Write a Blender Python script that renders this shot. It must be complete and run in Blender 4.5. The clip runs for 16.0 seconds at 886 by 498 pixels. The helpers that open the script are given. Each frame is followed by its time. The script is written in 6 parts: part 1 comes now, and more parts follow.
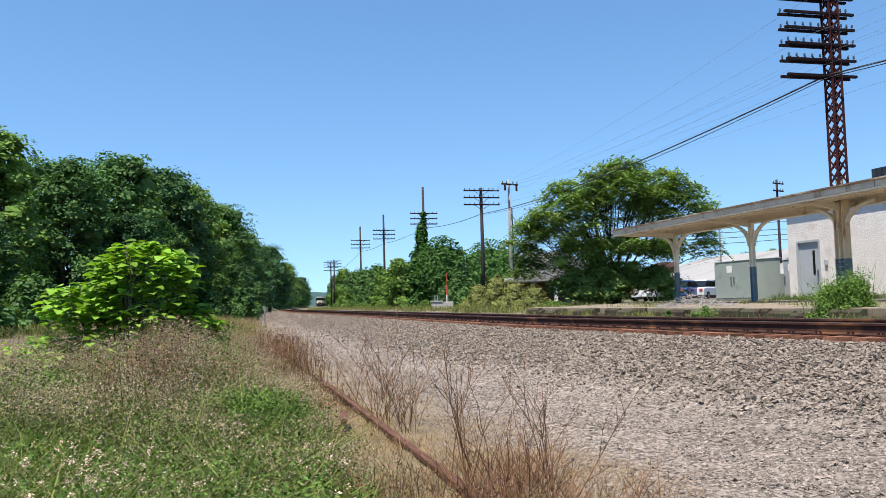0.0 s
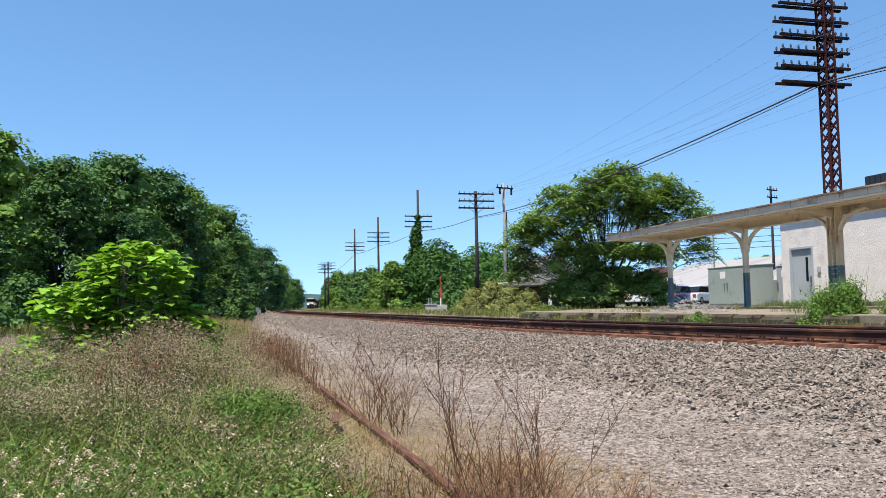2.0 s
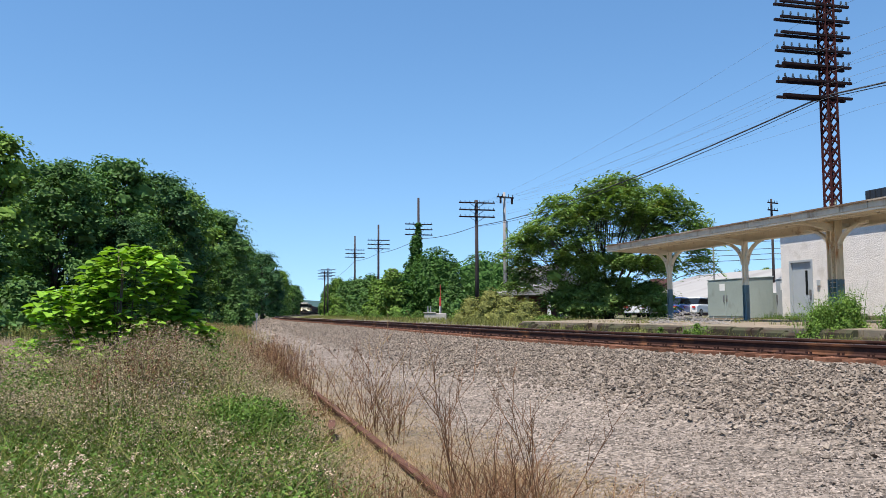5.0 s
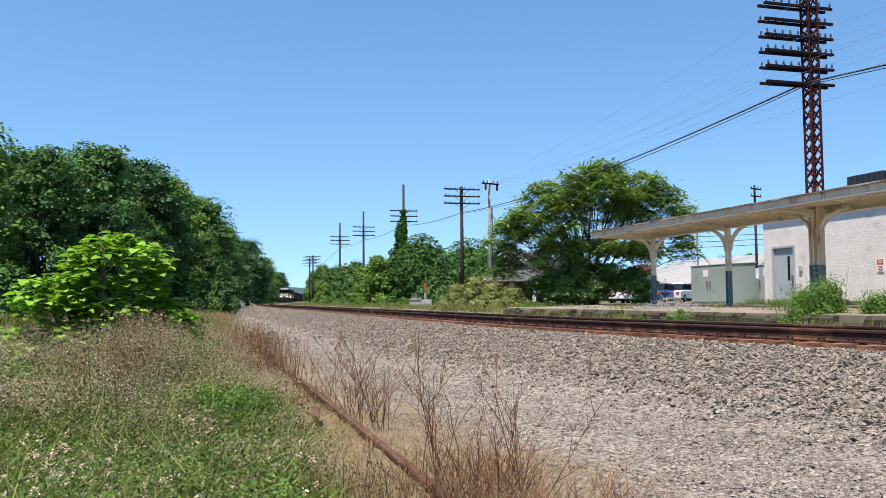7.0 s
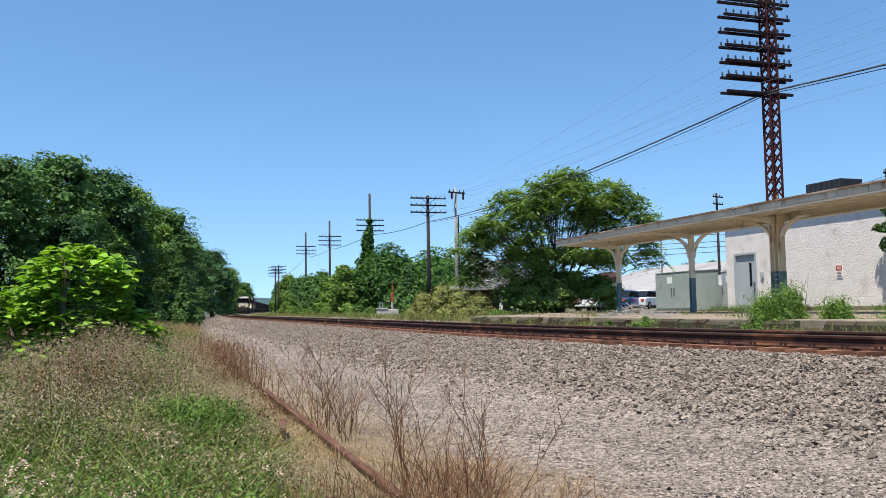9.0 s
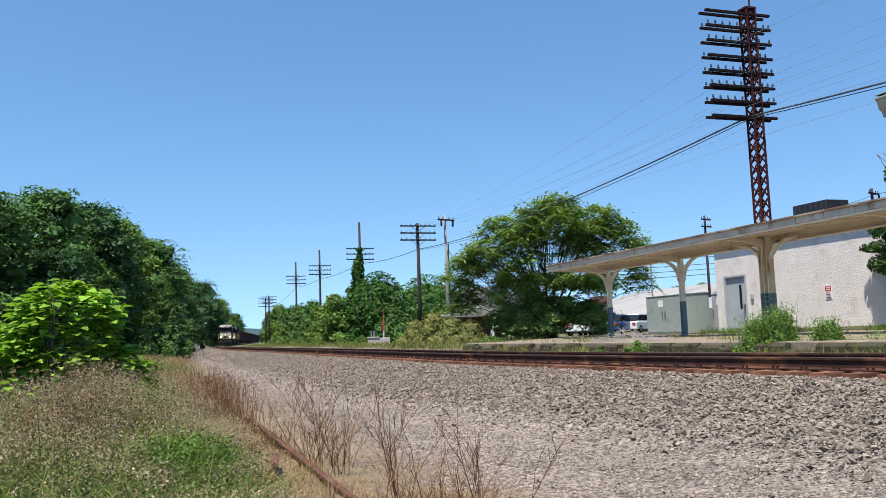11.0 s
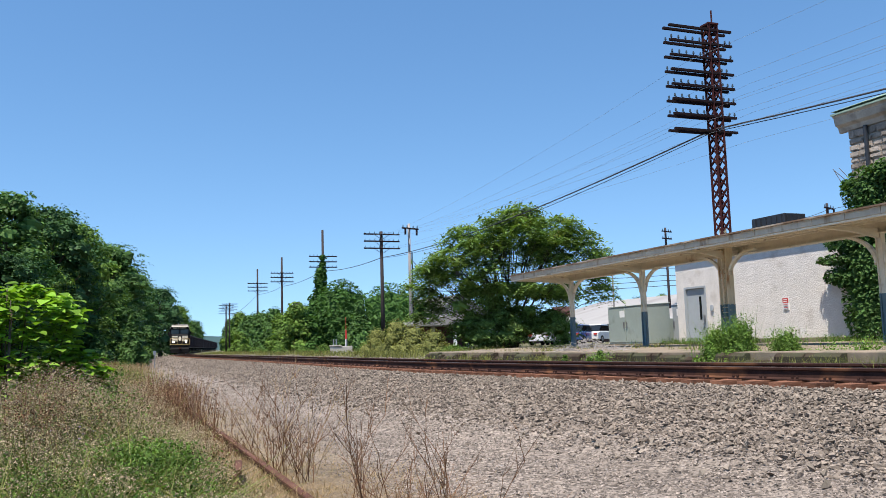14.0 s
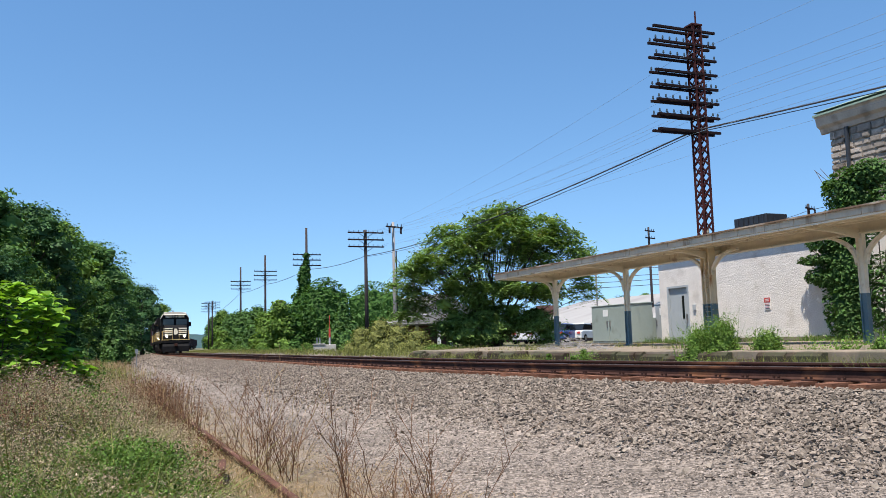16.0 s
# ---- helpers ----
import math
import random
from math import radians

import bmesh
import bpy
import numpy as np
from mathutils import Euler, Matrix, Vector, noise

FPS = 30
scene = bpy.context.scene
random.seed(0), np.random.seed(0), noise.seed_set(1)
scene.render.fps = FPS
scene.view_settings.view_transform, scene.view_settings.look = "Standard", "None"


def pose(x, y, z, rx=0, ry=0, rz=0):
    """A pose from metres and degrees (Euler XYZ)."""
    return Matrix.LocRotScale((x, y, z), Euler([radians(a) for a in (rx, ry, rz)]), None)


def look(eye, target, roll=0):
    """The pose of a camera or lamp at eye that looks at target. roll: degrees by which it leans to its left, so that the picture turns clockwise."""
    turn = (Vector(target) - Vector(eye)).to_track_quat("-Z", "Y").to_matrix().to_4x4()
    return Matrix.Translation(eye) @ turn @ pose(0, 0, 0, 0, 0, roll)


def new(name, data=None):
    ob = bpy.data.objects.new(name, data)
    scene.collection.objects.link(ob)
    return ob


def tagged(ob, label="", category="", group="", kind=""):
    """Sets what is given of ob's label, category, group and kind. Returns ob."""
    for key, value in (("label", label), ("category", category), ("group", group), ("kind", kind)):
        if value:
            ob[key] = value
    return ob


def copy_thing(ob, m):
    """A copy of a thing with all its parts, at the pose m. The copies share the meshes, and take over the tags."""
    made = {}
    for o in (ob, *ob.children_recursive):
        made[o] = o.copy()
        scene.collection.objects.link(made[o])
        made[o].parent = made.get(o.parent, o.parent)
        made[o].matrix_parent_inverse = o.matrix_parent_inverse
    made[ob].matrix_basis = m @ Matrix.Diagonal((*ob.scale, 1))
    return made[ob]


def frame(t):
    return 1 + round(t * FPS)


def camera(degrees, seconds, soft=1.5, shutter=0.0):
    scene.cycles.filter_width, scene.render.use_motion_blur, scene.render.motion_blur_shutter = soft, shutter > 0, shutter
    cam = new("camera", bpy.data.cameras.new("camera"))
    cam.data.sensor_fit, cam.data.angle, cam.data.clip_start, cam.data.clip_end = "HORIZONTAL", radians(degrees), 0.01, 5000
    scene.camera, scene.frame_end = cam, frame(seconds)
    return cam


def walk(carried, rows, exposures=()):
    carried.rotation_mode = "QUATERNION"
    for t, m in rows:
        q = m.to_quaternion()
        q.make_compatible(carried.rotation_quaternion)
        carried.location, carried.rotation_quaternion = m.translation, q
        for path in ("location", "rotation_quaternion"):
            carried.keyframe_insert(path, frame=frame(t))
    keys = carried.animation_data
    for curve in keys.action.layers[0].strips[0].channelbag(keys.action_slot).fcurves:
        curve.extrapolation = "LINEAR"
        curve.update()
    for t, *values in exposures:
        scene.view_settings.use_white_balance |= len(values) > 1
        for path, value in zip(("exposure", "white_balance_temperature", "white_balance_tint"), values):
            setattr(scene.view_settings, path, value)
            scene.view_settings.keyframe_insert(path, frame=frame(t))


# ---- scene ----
cam = camera(55.65, 16.0, soft=0.7)

# ---- camera: held in the hand, eye 1.45 m over the gravel (seconds, pitch, roll, yaw) ----
EYE = 1.45
TURNS = [
    (0.0, 3.60, 1.60, 0.00), (0.5, 3.33, 1.45, 0.02), (1.0, 3.45, 1.35, -0.21), (1.5, 3.59, 1.26, -0.29),
    (2.0, 3.80, 1.06, -0.42), (2.5, 3.85, 0.80, -0.50), (3.0, 3.95, 0.69, -0.57), (3.5, 3.96, 0.52, -0.49),
    (4.0, 4.19, 0.32, -0.50), (4.5, 4.47, 0.28, -0.45), (7.0, 3.44, 0.48, -1.45), (7.5, 3.63, 0.57, -2.55),
    (8.0, 3.77, 0.64, -3.10), (8.5, 3.95, 0.84, -3.58), (9.0, 4.02, 1.01, -3.70), (11.5, 6.46, 2.22, -4.32),
    (12.0, 7.00, 2.19, -4.37), (12.5, 7.28, 2.12, -4.29), (13.0, 7.12, 1.99, -4.72), (13.5, 6.69, 1.70, -6.48),
    (14.0, 6.38, 1.69, -6.85), (14.5, 6.31, 1.60, -7.13), (15.0, 6.20, 1.66, -7.50), (15.5, 6.27, 1.69, -7.82),
    (16.0, 6.25, 1.60, -7.96)]
SWAY = [(0, 0, 0), (2, 0.005, 0), (4.5, 0.018, 0.004), (7, 0.036, 0.008), (9, 0.034, 0.012), (11.5, 0.034, 0.045), (12.5, 0.016, 0.034), (13.5, -0.004, 0.022),
        (14.5, -0.028, 0.018), (16, -0.03, 0.026)]


def sway(t, k):
    return float(np.interp(t, [r[0] for r in SWAY], [r[k] for r in SWAY]))


walk(cam, [(t, pose(sway(t, 1), 0, EYE + sway(t, 2), 90 + a, b, c)) for t, a, b, c in TURNS],
     exposures=[(0, 0.86), (3.5, 0.86), (4.5, 0.76), (7, 0.86), (8, 0.78), (16, 0.77)])

# ---- daylight: high sun behind the camera, clear sky ----
SUN_BEARING, SUN_HEIGHT = 214.0, 67.0
world = bpy.data.worlds.new("sky")
scene.world = world
world.use_nodes = True
sky = world.node_tree.nodes.new("ShaderNodeTexSky")
sky.sky_type, sky.sun_disc = "NISHITA", False
sky.sun_elevation, sky.sun_rotation = radians(SUN_HEIGHT), radians(SUN_BEARING)
sky.altitude, sky.air_density, sky.dust_density, sky.ozone_density = 100, 1.1, 0.0, 2.4
where = world.node_tree.nodes.new("ShaderNodeTexCoord")
lift = world.node_tree.nodes.new("ShaderNodeVectorMath")
lift.operation = "ADD"
lift.inputs[1].default_value = (0, 0, 0.13)
world.node_tree.links.new(where.outputs["Generated"], lift.inputs[0])
world.node_tree.links.new(lift.outputs["Vector"], sky.inputs["Vector"])
back = world.node_tree.nodes["Background"]
back.inputs["Strength"].default_value = 0.118
deep = world.node_tree.nodes.new("ShaderNodeHueSaturation")
deep.inputs["Saturation"].default_value = 1.16
deep.inputs["Hue"].default_value = 0.4975
world.node_tree.links.new(sky.outputs["Color"], deep.inputs["Color"])
world.node_tree.links.new(deep.outputs["Color"], back.inputs["Color"])
sun_lamp = bpy.data.lights.new("sun", "SUN")
sun_lamp.energy, sun_lamp.angle, sun_lamp.color = 5.0, radians(0.5), (1.0, 0.93, 0.83)
sun = new("sun", sun_lamp)
_b, _h = radians(SUN_BEARING), radians(SUN_HEIGHT)
sun.matrix_world = look((60 * math.sin(_b) * math.cos(_h), 60 * math.cos(_b) * math.cos(_h), 60 * math.sin(_h)), (0, 0, 0))


# ---- plan: p runs away from the camera across the track, u along it ----
TURN = 14.5
LINE = pose(0, 0, 0, 0, 0, TURN)
RAIL_TOP = 0.97


def place(p, u, z=0.0, rz=0.0):
    return LINE @ pose(p, u, z, 0, 0, rz)


def polar(bearing, distance, z=0.0):
    b = radians(bearing)
    return Vector((distance * math.sin(b), distance * math.cos(b), z))


def centre(u):
    """Where the middle of the main track lies, across the line."""
    u = np.asarray(u, float)
    bend = 0.14 * 22 * np.logaddexp(0.0, (u - 155) / 22)
    near = 0.0055 * np.maximum(0, 25 - np.maximum(u, 7)) ** 2
    dip = 0.45 * np.exp(-((u - 95) / 25) ** 2)
    return 8.6 + bend + near - dip


def heading(u):
    return math.degrees(math.atan2(float(centre(u + 1) - centre(u - 1)), 2.0))


PROFILE = [(-400, 0.6), (-60, 0.5), (-25, 0.3), (-13, 0.22), (-9, 0.12), (-7, 0.02), (-5.2, 0.10), (-3.3, 0.44),
           (-1.95, 0.64), (-1.3, 0.715), (1.3, 0.715), (1.9, 0.64), (2.3, 0.68)]
BEHIND = [(2.3, 0.68), (2.9, 0.84), (4.5, 0.92), (7.5, 1.02), (12, 1.06), (60, 1.1), (400, 3.0)]


def ground_z(p, u):
    q = np.asarray(p, float) - centre(u)
    a = PROFILE + BEHIND[1:]
    z = np.interp(q, [v[0] for v in a], [v[1] for v in a])
    bumps = 0.03 * np.sin(p * 2.1 + u * 0.7) * np.sin(u * 1.3 - p * 0.9) + 0.015 * np.sin(p * 5.1) * np.sin(u * 4.3 + p)
    return z + bumps * np.where(np.abs(q) < 2.2, 0.2, 1.0)


# ---- mesh helpers ----
class Build:
    """Collects vertices and faces of one mesh."""

    def __init__(self):
        self.v, self.f, self.n = [], [], 0

    def add(self, verts, faces):
        verts = np.asarray(verts, float).reshape(-1, 3)
        self.v.append(verts)
        self.f.append([tuple(int(i) + self.n for i in fc) for fc in faces])
        self.n += len(verts)
        return self

    def box(self, x0, x1, y0, y1, z0, z1, m=None, top=1.0):
        cx, cy = (x0 + x1) / 2, (y0 + y1) / 2
        vs = [(x, y, z0) for x, y in ((x0, y0), (x1, y0), (x1, y1), (x0, y1))]
        vs += [(cx + (x - cx) * top, cy + (y - cy) * top, z1) for x, y in ((x0, y0), (x1, y0), (x1, y1), (x0, y1))]
        if m is not None:
            vs = [tuple(m @ Vector(w)) for w in vs]
        return self.add(vs, [(3, 2, 1, 0), (4, 5, 6, 7), (0, 1, 5, 4), (1, 2, 6, 5), (2, 3, 7, 6), (3, 0, 4, 7)])

    def prism(self, outline, x0, x1, axis=0):
        """An outline in a plane, drawn out along an axis (0: x, outline in y, z; 1: y, outline in x, z; 2: z, outline in x, y)."""
        k = len(outline)

        def put(a, b, c):
            return (c, a, b) if axis == 0 else (a, c, b) if axis == 1 else (a, b, c)
        vs = [put(a, b, x0) for a, b in outline] + [put(a, b, x1) for a, b in outline]
        fs = [(i, (i + 1) % k, k + (i + 1) % k, k + i) for i in range(k)] + [tuple(range(k))[::-1], tuple(range(k, 2 * k))]
        return self.add(vs, fs)

    def tube(self, pts, r, sides=8, r1=None):
        pts = [Vector(q) for q in pts]
        k, vs, fs = len(pts), [], []
        for i, q in enumerate(pts):
            d = (pts[min(i + 1, k - 1)] - pts[max(i - 1, 0)]).normalized()
            a = d.cross(Vector((0, 0, 1)) if abs(d.z) < 0.9 else Vector((1, 0, 0))).normalized()
            b = d.cross(a)
            rr = r if r1 is None else r + (r1 - r) * i / (k - 1)
            vs += [q + rr * (math.cos(w) * a + math.sin(w) * b) for w in np.arange(sides) * 2 * math.pi / sides]
        for i in range(k - 1):
            for j in range(sides):
                a, b = i * sides + j, i * sides + (j + 1) % sides
                fs.append((a, b, b + sides, a + sides))
        fs += [tuple(range(sides))[::-1], tuple(range((k - 1) * sides, k * sides))]
        return self.add([tuple(q) for q in vs], fs)

    def mesh(self, name, smooth=False):
        me = bpy.data.meshes.new(name)
        verts = np.concatenate(self.v) if self.v else np.zeros((0, 3))
        me.from_pydata(verts.tolist(), [], [f for fs in self.f for f in fs])
        if smooth:
            me.polygons.foreach_set("use_smooth", [True] * len(me.polygons))
        return me


def quads(name, verts):
    """A mesh out of an array of four-cornered leaves, shape (n, 4, 3)."""
    n = len(verts)
    me = bpy.data.meshes.new(name)
    me.vertices.add(4 * n)
    me.vertices.foreach_set("co", verts.reshape(-1).astype(np.float32))
    me.loops.add(4 * n)
    me.loops.foreach_set("vertex_index", np.arange(4 * n, dtype=np.int32))
    me.polygons.add(n)
    me.polygons.foreach_set("loop_start", np.arange(0, 4 * n, 4, dtype=np.int32))
    me.update(calc_edges=True)
    me.shade_flat()
    return me


def faces_mesh(name, verts, faces):
    """A mesh from vertex and equal-sided face arrays."""
    k = faces.shape[1]
    me = bpy.data.meshes.new(name)
    me.vertices.add(len(verts))
    me.vertices.foreach_set("co", np.asarray(verts, np.float32).reshape(-1))
    me.loops.add(faces.size)
    me.loops.foreach_set("vertex_index", faces.reshape(-1).astype(np.int32))
    me.polygons.add(len(faces))
    me.polygons.foreach_set("loop_start", np.arange(0, faces.size, k, dtype=np.int32))
    me.update(calc_edges=True)
    me.shade_flat()
    return me


def part(name, build, material, parent=None, label="", bevel=0.0, smooth=False):
    me = build.mesh(name, smooth) if isinstance(build, Build) else build
    ob = new(name, me)
    if material is not None and not me.materials:
        me.materials.append(material)
    if parent is not None:
        ob.parent = parent
    if label:
        ob["label"] = label
    if bevel:
        b = ob.modifiers.new("bevel", "BEVEL")
        b.width, b.segments, b.limit_method = bevel, 2, "ANGLE"
    return ob


def thing(name, m, label, category, group="", kind=""):
    ob = new(name)
    ob.matrix_world = m
    return tagged(ob, label, category, group, kind)


# ---- materials ----
def mat(name, color, rough=0.7, metal=0.0, vary=0.25, scale=6.0, bump=0.0, bump_scale=40.0, stain=None, stain_at=0.62,
        stain_scale=1.5, stretch=(1, 1, 1), island=0.0, spec=None, each=0.0):
    m = bpy.data.materials.new(name)
    m.use_nodes = True
    t = m.node_tree
    n, l = t.nodes, t.links
    bsdf = n["Principled BSDF"]
    bsdf.inputs["Roughness"].default_value, bsdf.inputs["Metallic"].default_value = rough, metal
    bsdf.inputs["Specular IOR Level"].default_value = spec if spec is not None else 0.5 if rough < 0.65 else 0.15
    co = n.new("ShaderNodeTexCoord")
    mp = n.new("ShaderNodeMapping")
    mp.inputs["Scale"].default_value = stretch
    l.new(co.outputs["Object"], mp.inputs["Vector"])

    def tex(s, detail=5):
        x = n.new("ShaderNodeTexNoise")
        x.inputs["Scale"].default_value, x.inputs["Detail"].default_value = s, detail
        l.new(mp.outputs["Vector"], x.inputs["Vector"])
        return x.outputs["Fac"]

    def mix(fac, a, b, blend="MIX"):
        x = n.new("ShaderNodeMix")
        x.data_type, x.blend_type = "RGBA", blend
        for sock, val in ((x.inputs["Factor"], fac), (x.inputs["A"], a), (x.inputs["B"], b)):
            if hasattr(val, "links"):
                l.new(val, sock)
            else:
                sock.default_value = val
        return x.outputs["Result"]

    def ramp(x, lo, hi):
        r = n.new("ShaderNodeMapRange")
        r.inputs["From Min"].default_value, r.inputs["From Max"].default_value = lo, hi
        l.new(x, r.inputs["Value"])
        return r.outputs["Result"]
    c = (*color, 1)
    dark = tuple(v * (1 - vary) for v in color) + (1,)
    lite = tuple(min(1, v * (1 + vary)) for v in color) + (1,)
    out = mix(ramp(tex(scale), 0.3, 0.7), dark, lite)
    out = mix(0.35, out, mix(ramp(tex(scale * 7, 3), 0.35, 0.65), dark, lite))
    if stain:
        out = mix(ramp(tex(stain_scale), stain_at - 0.06, stain_at + 0.08), out, (*stain, 1))
    if island or each:
        if island:
            g = n.new("ShaderNodeNewGeometry").outputs["Random Per Island"]
        else:
            g = n.new("ShaderNodeObjectInfo").outputs["Random"]
        v = n.new("ShaderNodeHueSaturation")
        k = max(island, each)
        hue = n.new("ShaderNodeMapRange")
        hue.inputs["To Min"].default_value, hue.inputs["To Max"].default_value = 1 - k, 1 + k
        l.new(g, hue.inputs["Value"])
        l.new(hue.outputs["Result"], v.inputs["Value"])
        l.new(out, v.inputs["Color"])
        out = v.outputs["Color"]
    l.new(out, bsdf.inputs["Base Color"])
    if bump:
        b = n.new("ShaderNodeBump")
        b.inputs["Strength"].default_value, b.inputs["Distance"].default_value = 1.0, bump
        l.new(tex(bump_scale, 6), b.inputs["Height"])
        l.new(b.outputs["Normal"], bsdf.inputs["Normal"])
    return m


def leaf_mat(name, color, vary=0.3, thin=0.2, rough=0.6, island=0.4):
    """Leaves: gloss above, light let through, and each leaf a little different."""
    m = mat(name, color, rough, vary=vary, scale=0.6, island=island, spec=0.14)
    t = m.node_tree
    bsdf, out = t.nodes["Principled BSDF"], t.nodes["Material Output"]
    tr = t.nodes.new("ShaderNodeBsdfTranslucent")
    tint = t.nodes.new("ShaderNodeMix")
    tint.data_type, tint.blend_type = "RGBA", "MULTIPLY"
    tint.inputs["Factor"].default_value = 1.0
    tint.inputs["B"].default_value = (1.5, 1.6, 0.6, 1)
    t.links.new(bsdf.inputs["Base Color"].links[0].from_socket, tint.inputs["A"])
    t.links.new(tint.outputs["Result"], tr.inputs["Color"])
    mx = t.nodes.new("ShaderNodeMixShader")
    mx.inputs["Fac"].default_value = thin
    t.links.new(bsdf.outputs["BSDF"], mx.inputs[1])
    t.links.new(tr.outputs["BSDF"], mx.inputs[2])
    t.links.new(mx.outputs["Shader"], out.inputs["Surface"])
    return m


def glow_mat(name, color, strength):
    m = bpy.data.materials.new(name)
    m.use_nodes = True
    b = m.node_tree.nodes["Principled BSDF"]
    b.inputs["Base Color"].default_value = (*color, 1)
    b.inputs["Emission Color"].default_value = (*color, 1)
    b.inputs["Emission Strength"].default_value = strength
    return m


def ground_mat():
    """Gravel by the track, dry straw soil by the old siding, green and brown growth beyond; shade painted in under the
    weeds.
    """
    m = mat("ground", (0.214, 0.178, 0.15), 0.95, vary=0.25, scale=0.5, bump=0.03, bump_scale=28)
    t = m.node_tree
    n, l = t.nodes, t.links
    bsdf = n["Principled BSDF"]
    base = bsdf.inputs["Base Color"].links[0].from_socket
    co = n.new("ShaderNodeTexCoord")
    sep = n.new("ShaderNodeSeparateXYZ")
    l.new(co.outputs["Object"], sep.inputs["Vector"])
    vor = n.new("ShaderNodeTexVoronoi")
    vor.inputs["Scale"].default_value = 26
    l.new(co.outputs["Object"], vor.inputs["Vector"])
    grey = n.new("ShaderNodeHueSaturation")
    l.new(base, grey.inputs["Color"])
    rr = n.new("ShaderNodeMapRange")
    rr.inputs["To Min"].default_value, rr.inputs["To Max"].default_value = 0.4, 1.6
    sepc = n.new("ShaderNodeSeparateColor")
    l.new(vor.outputs["Color"], sepc.inputs["Color"])
    l.new(sepc.outputs["Red"], rr.inputs["Value"])
    l.new(rr.outputs["Result"], grey.inputs["Value"])
    base = grey.outputs["Color"]
    bm = [k for k in n if k.bl_idname == "ShaderNodeBump"][0]
    b2 = n.new("ShaderNodeBump")
    b2.inputs["Distance"].default_value = 0.025
    b2.invert = True
    l.new(vor.outputs["Distance"], b2.inputs["Height"])
    l.new(bm.outputs["Normal"], b2.inputs["Normal"])
    l.new(b2.outputs["Normal"], bsdf.inputs["Normal"])
    nz = n.new("ShaderNodeTexNoise")
    nz.inputs["Scale"].default_value, nz.inputs["Detail"].default_value = 1.3, 8
    l.new(co.outputs["Object"], nz.inputs["Vector"])
    wob = n.new("ShaderNodeMath")
    wob.operation = "MULTIPLY_ADD"
    wob.inputs[1].default_value = 2.4
    l.new(nz.outputs["Fac"], wob.inputs[0])
    l.new(sep.outputs["X"], wob.inputs[2])

    def band(lo, hi, a, color):
        r = n.new("ShaderNodeMapRange")
        r.inputs["From Min"].default_value, r.inputs["From Max"].default_value = lo, hi
        l.new(wob.outputs["Value"], r.inputs["Value"])
        x = n.new("ShaderNodeMix")
        x.data_type = "RGBA"
        l.new(r.outputs["Result"], x.inputs["Factor"])
        l.new(a, x.inputs["A"])
        x.inputs["B"].default_value = (*color, 1)
        return x.outputs["Result"]
    c = band(4.3, 2.9, base, (0.229, 0.176, 0.114))
    # soil below the weeds, darkened to stand for shade between the clumps
    c = band(2.2, 1.4, c, (0.066, 0.058, 0.030))
    c = band(-0.9, -1.6, c, (0.132, 0.101, 0.072))
    c = band(-12, -16, c, (0.106, 0.084, 0.053))
    c = band(13.0, 14.5, c, (0.132, 0.123, 0.070))
    l.new(c, bsdf.inputs["Base Color"])
    return m


GROUND = ground_mat()
STONE = mat("ballast_stone", (0.180, 0.147, 0.12), 0.9, vary=0.25, scale=9, island=0.5)
GRAVEL = mat("crushed_gravel", (0.212, 0.177, 0.152), 0.9, vary=0.25, scale=9, island=0.55)
STONE_PART = mat("ballast_lump", (0.220, 0.185, 0.150), 0.9, vary=0.25, scale=9, each=0.35, bump=0.004, bump_scale=60)
RUST = mat("rusty_steel", (0.042, 0.0194, 0.0150), 0.8, vary=0.4, scale=5, bump=0.002, stain=(0.141, 0.062, 0.031))
OLD_RUST = mat("flaking_red_rust", (0.101, 0.048, 0.035), 0.9, vary=0.4, scale=4, bump=0.003)
RAIL_HEAD = mat("worn_rail_head", (0.14, 0.115, 0.105), 0.45, 0.5, vary=0.15, scale=3, stretch=(1, 0.1, 1))
TIE = mat("tie_wood", (0.163, 0.075, 0.046), 0.9, vary=0.4, scale=3, bump=0.008, bump_scale=14, each=0.3, stretch=(0.3, 2, 2))
CONCRETE = mat("old_concrete", (0.220, 0.176, 0.132), 0.9, vary=0.25, scale=0.8, bump=0.006, stain=(0.150, 0.132, 0.097), stain_at=0.55)
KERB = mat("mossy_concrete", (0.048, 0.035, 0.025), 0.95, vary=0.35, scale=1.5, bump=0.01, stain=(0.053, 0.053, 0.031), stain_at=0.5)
WHITE_CONCRETE = mat("pale_concrete", (0.405, 0.378, 0.343), 0.9, vary=0.15, scale=2, bump=0.004)
PLASTER = mat("white_stucco", (0.616, 0.576, 0.537), 0.9, vary=0.09, scale=2.5, bump=0.02, bump_scale=24, stain=(0.484, 0.440, 0.396), stain_at=0.66)
CREAM = mat("cream_paint", (0.74, 0.67, 0.53), 0.6, vary=0.1, scale=2, bump=0.002, stain=(0.290, 0.176, 0.088), stain_at=0.68, stain_scale=2.5)
CREAM_RUST = mat("rusting_cream_paint", (0.72, 0.60, 0.41), 0.7, vary=0.15, scale=2, stain=(0.370, 0.176, 0.070), stain_at=0.6, stain_scale=2.0, stretch=(3, 3, 0.5))
BLUE_BASE = mat("slate_blue_paint", (0.114, 0.180, 0.207), 0.6, vary=0.15, scale=3, stain=(0.194, 0.176, 0.150), stain_at=0.7)
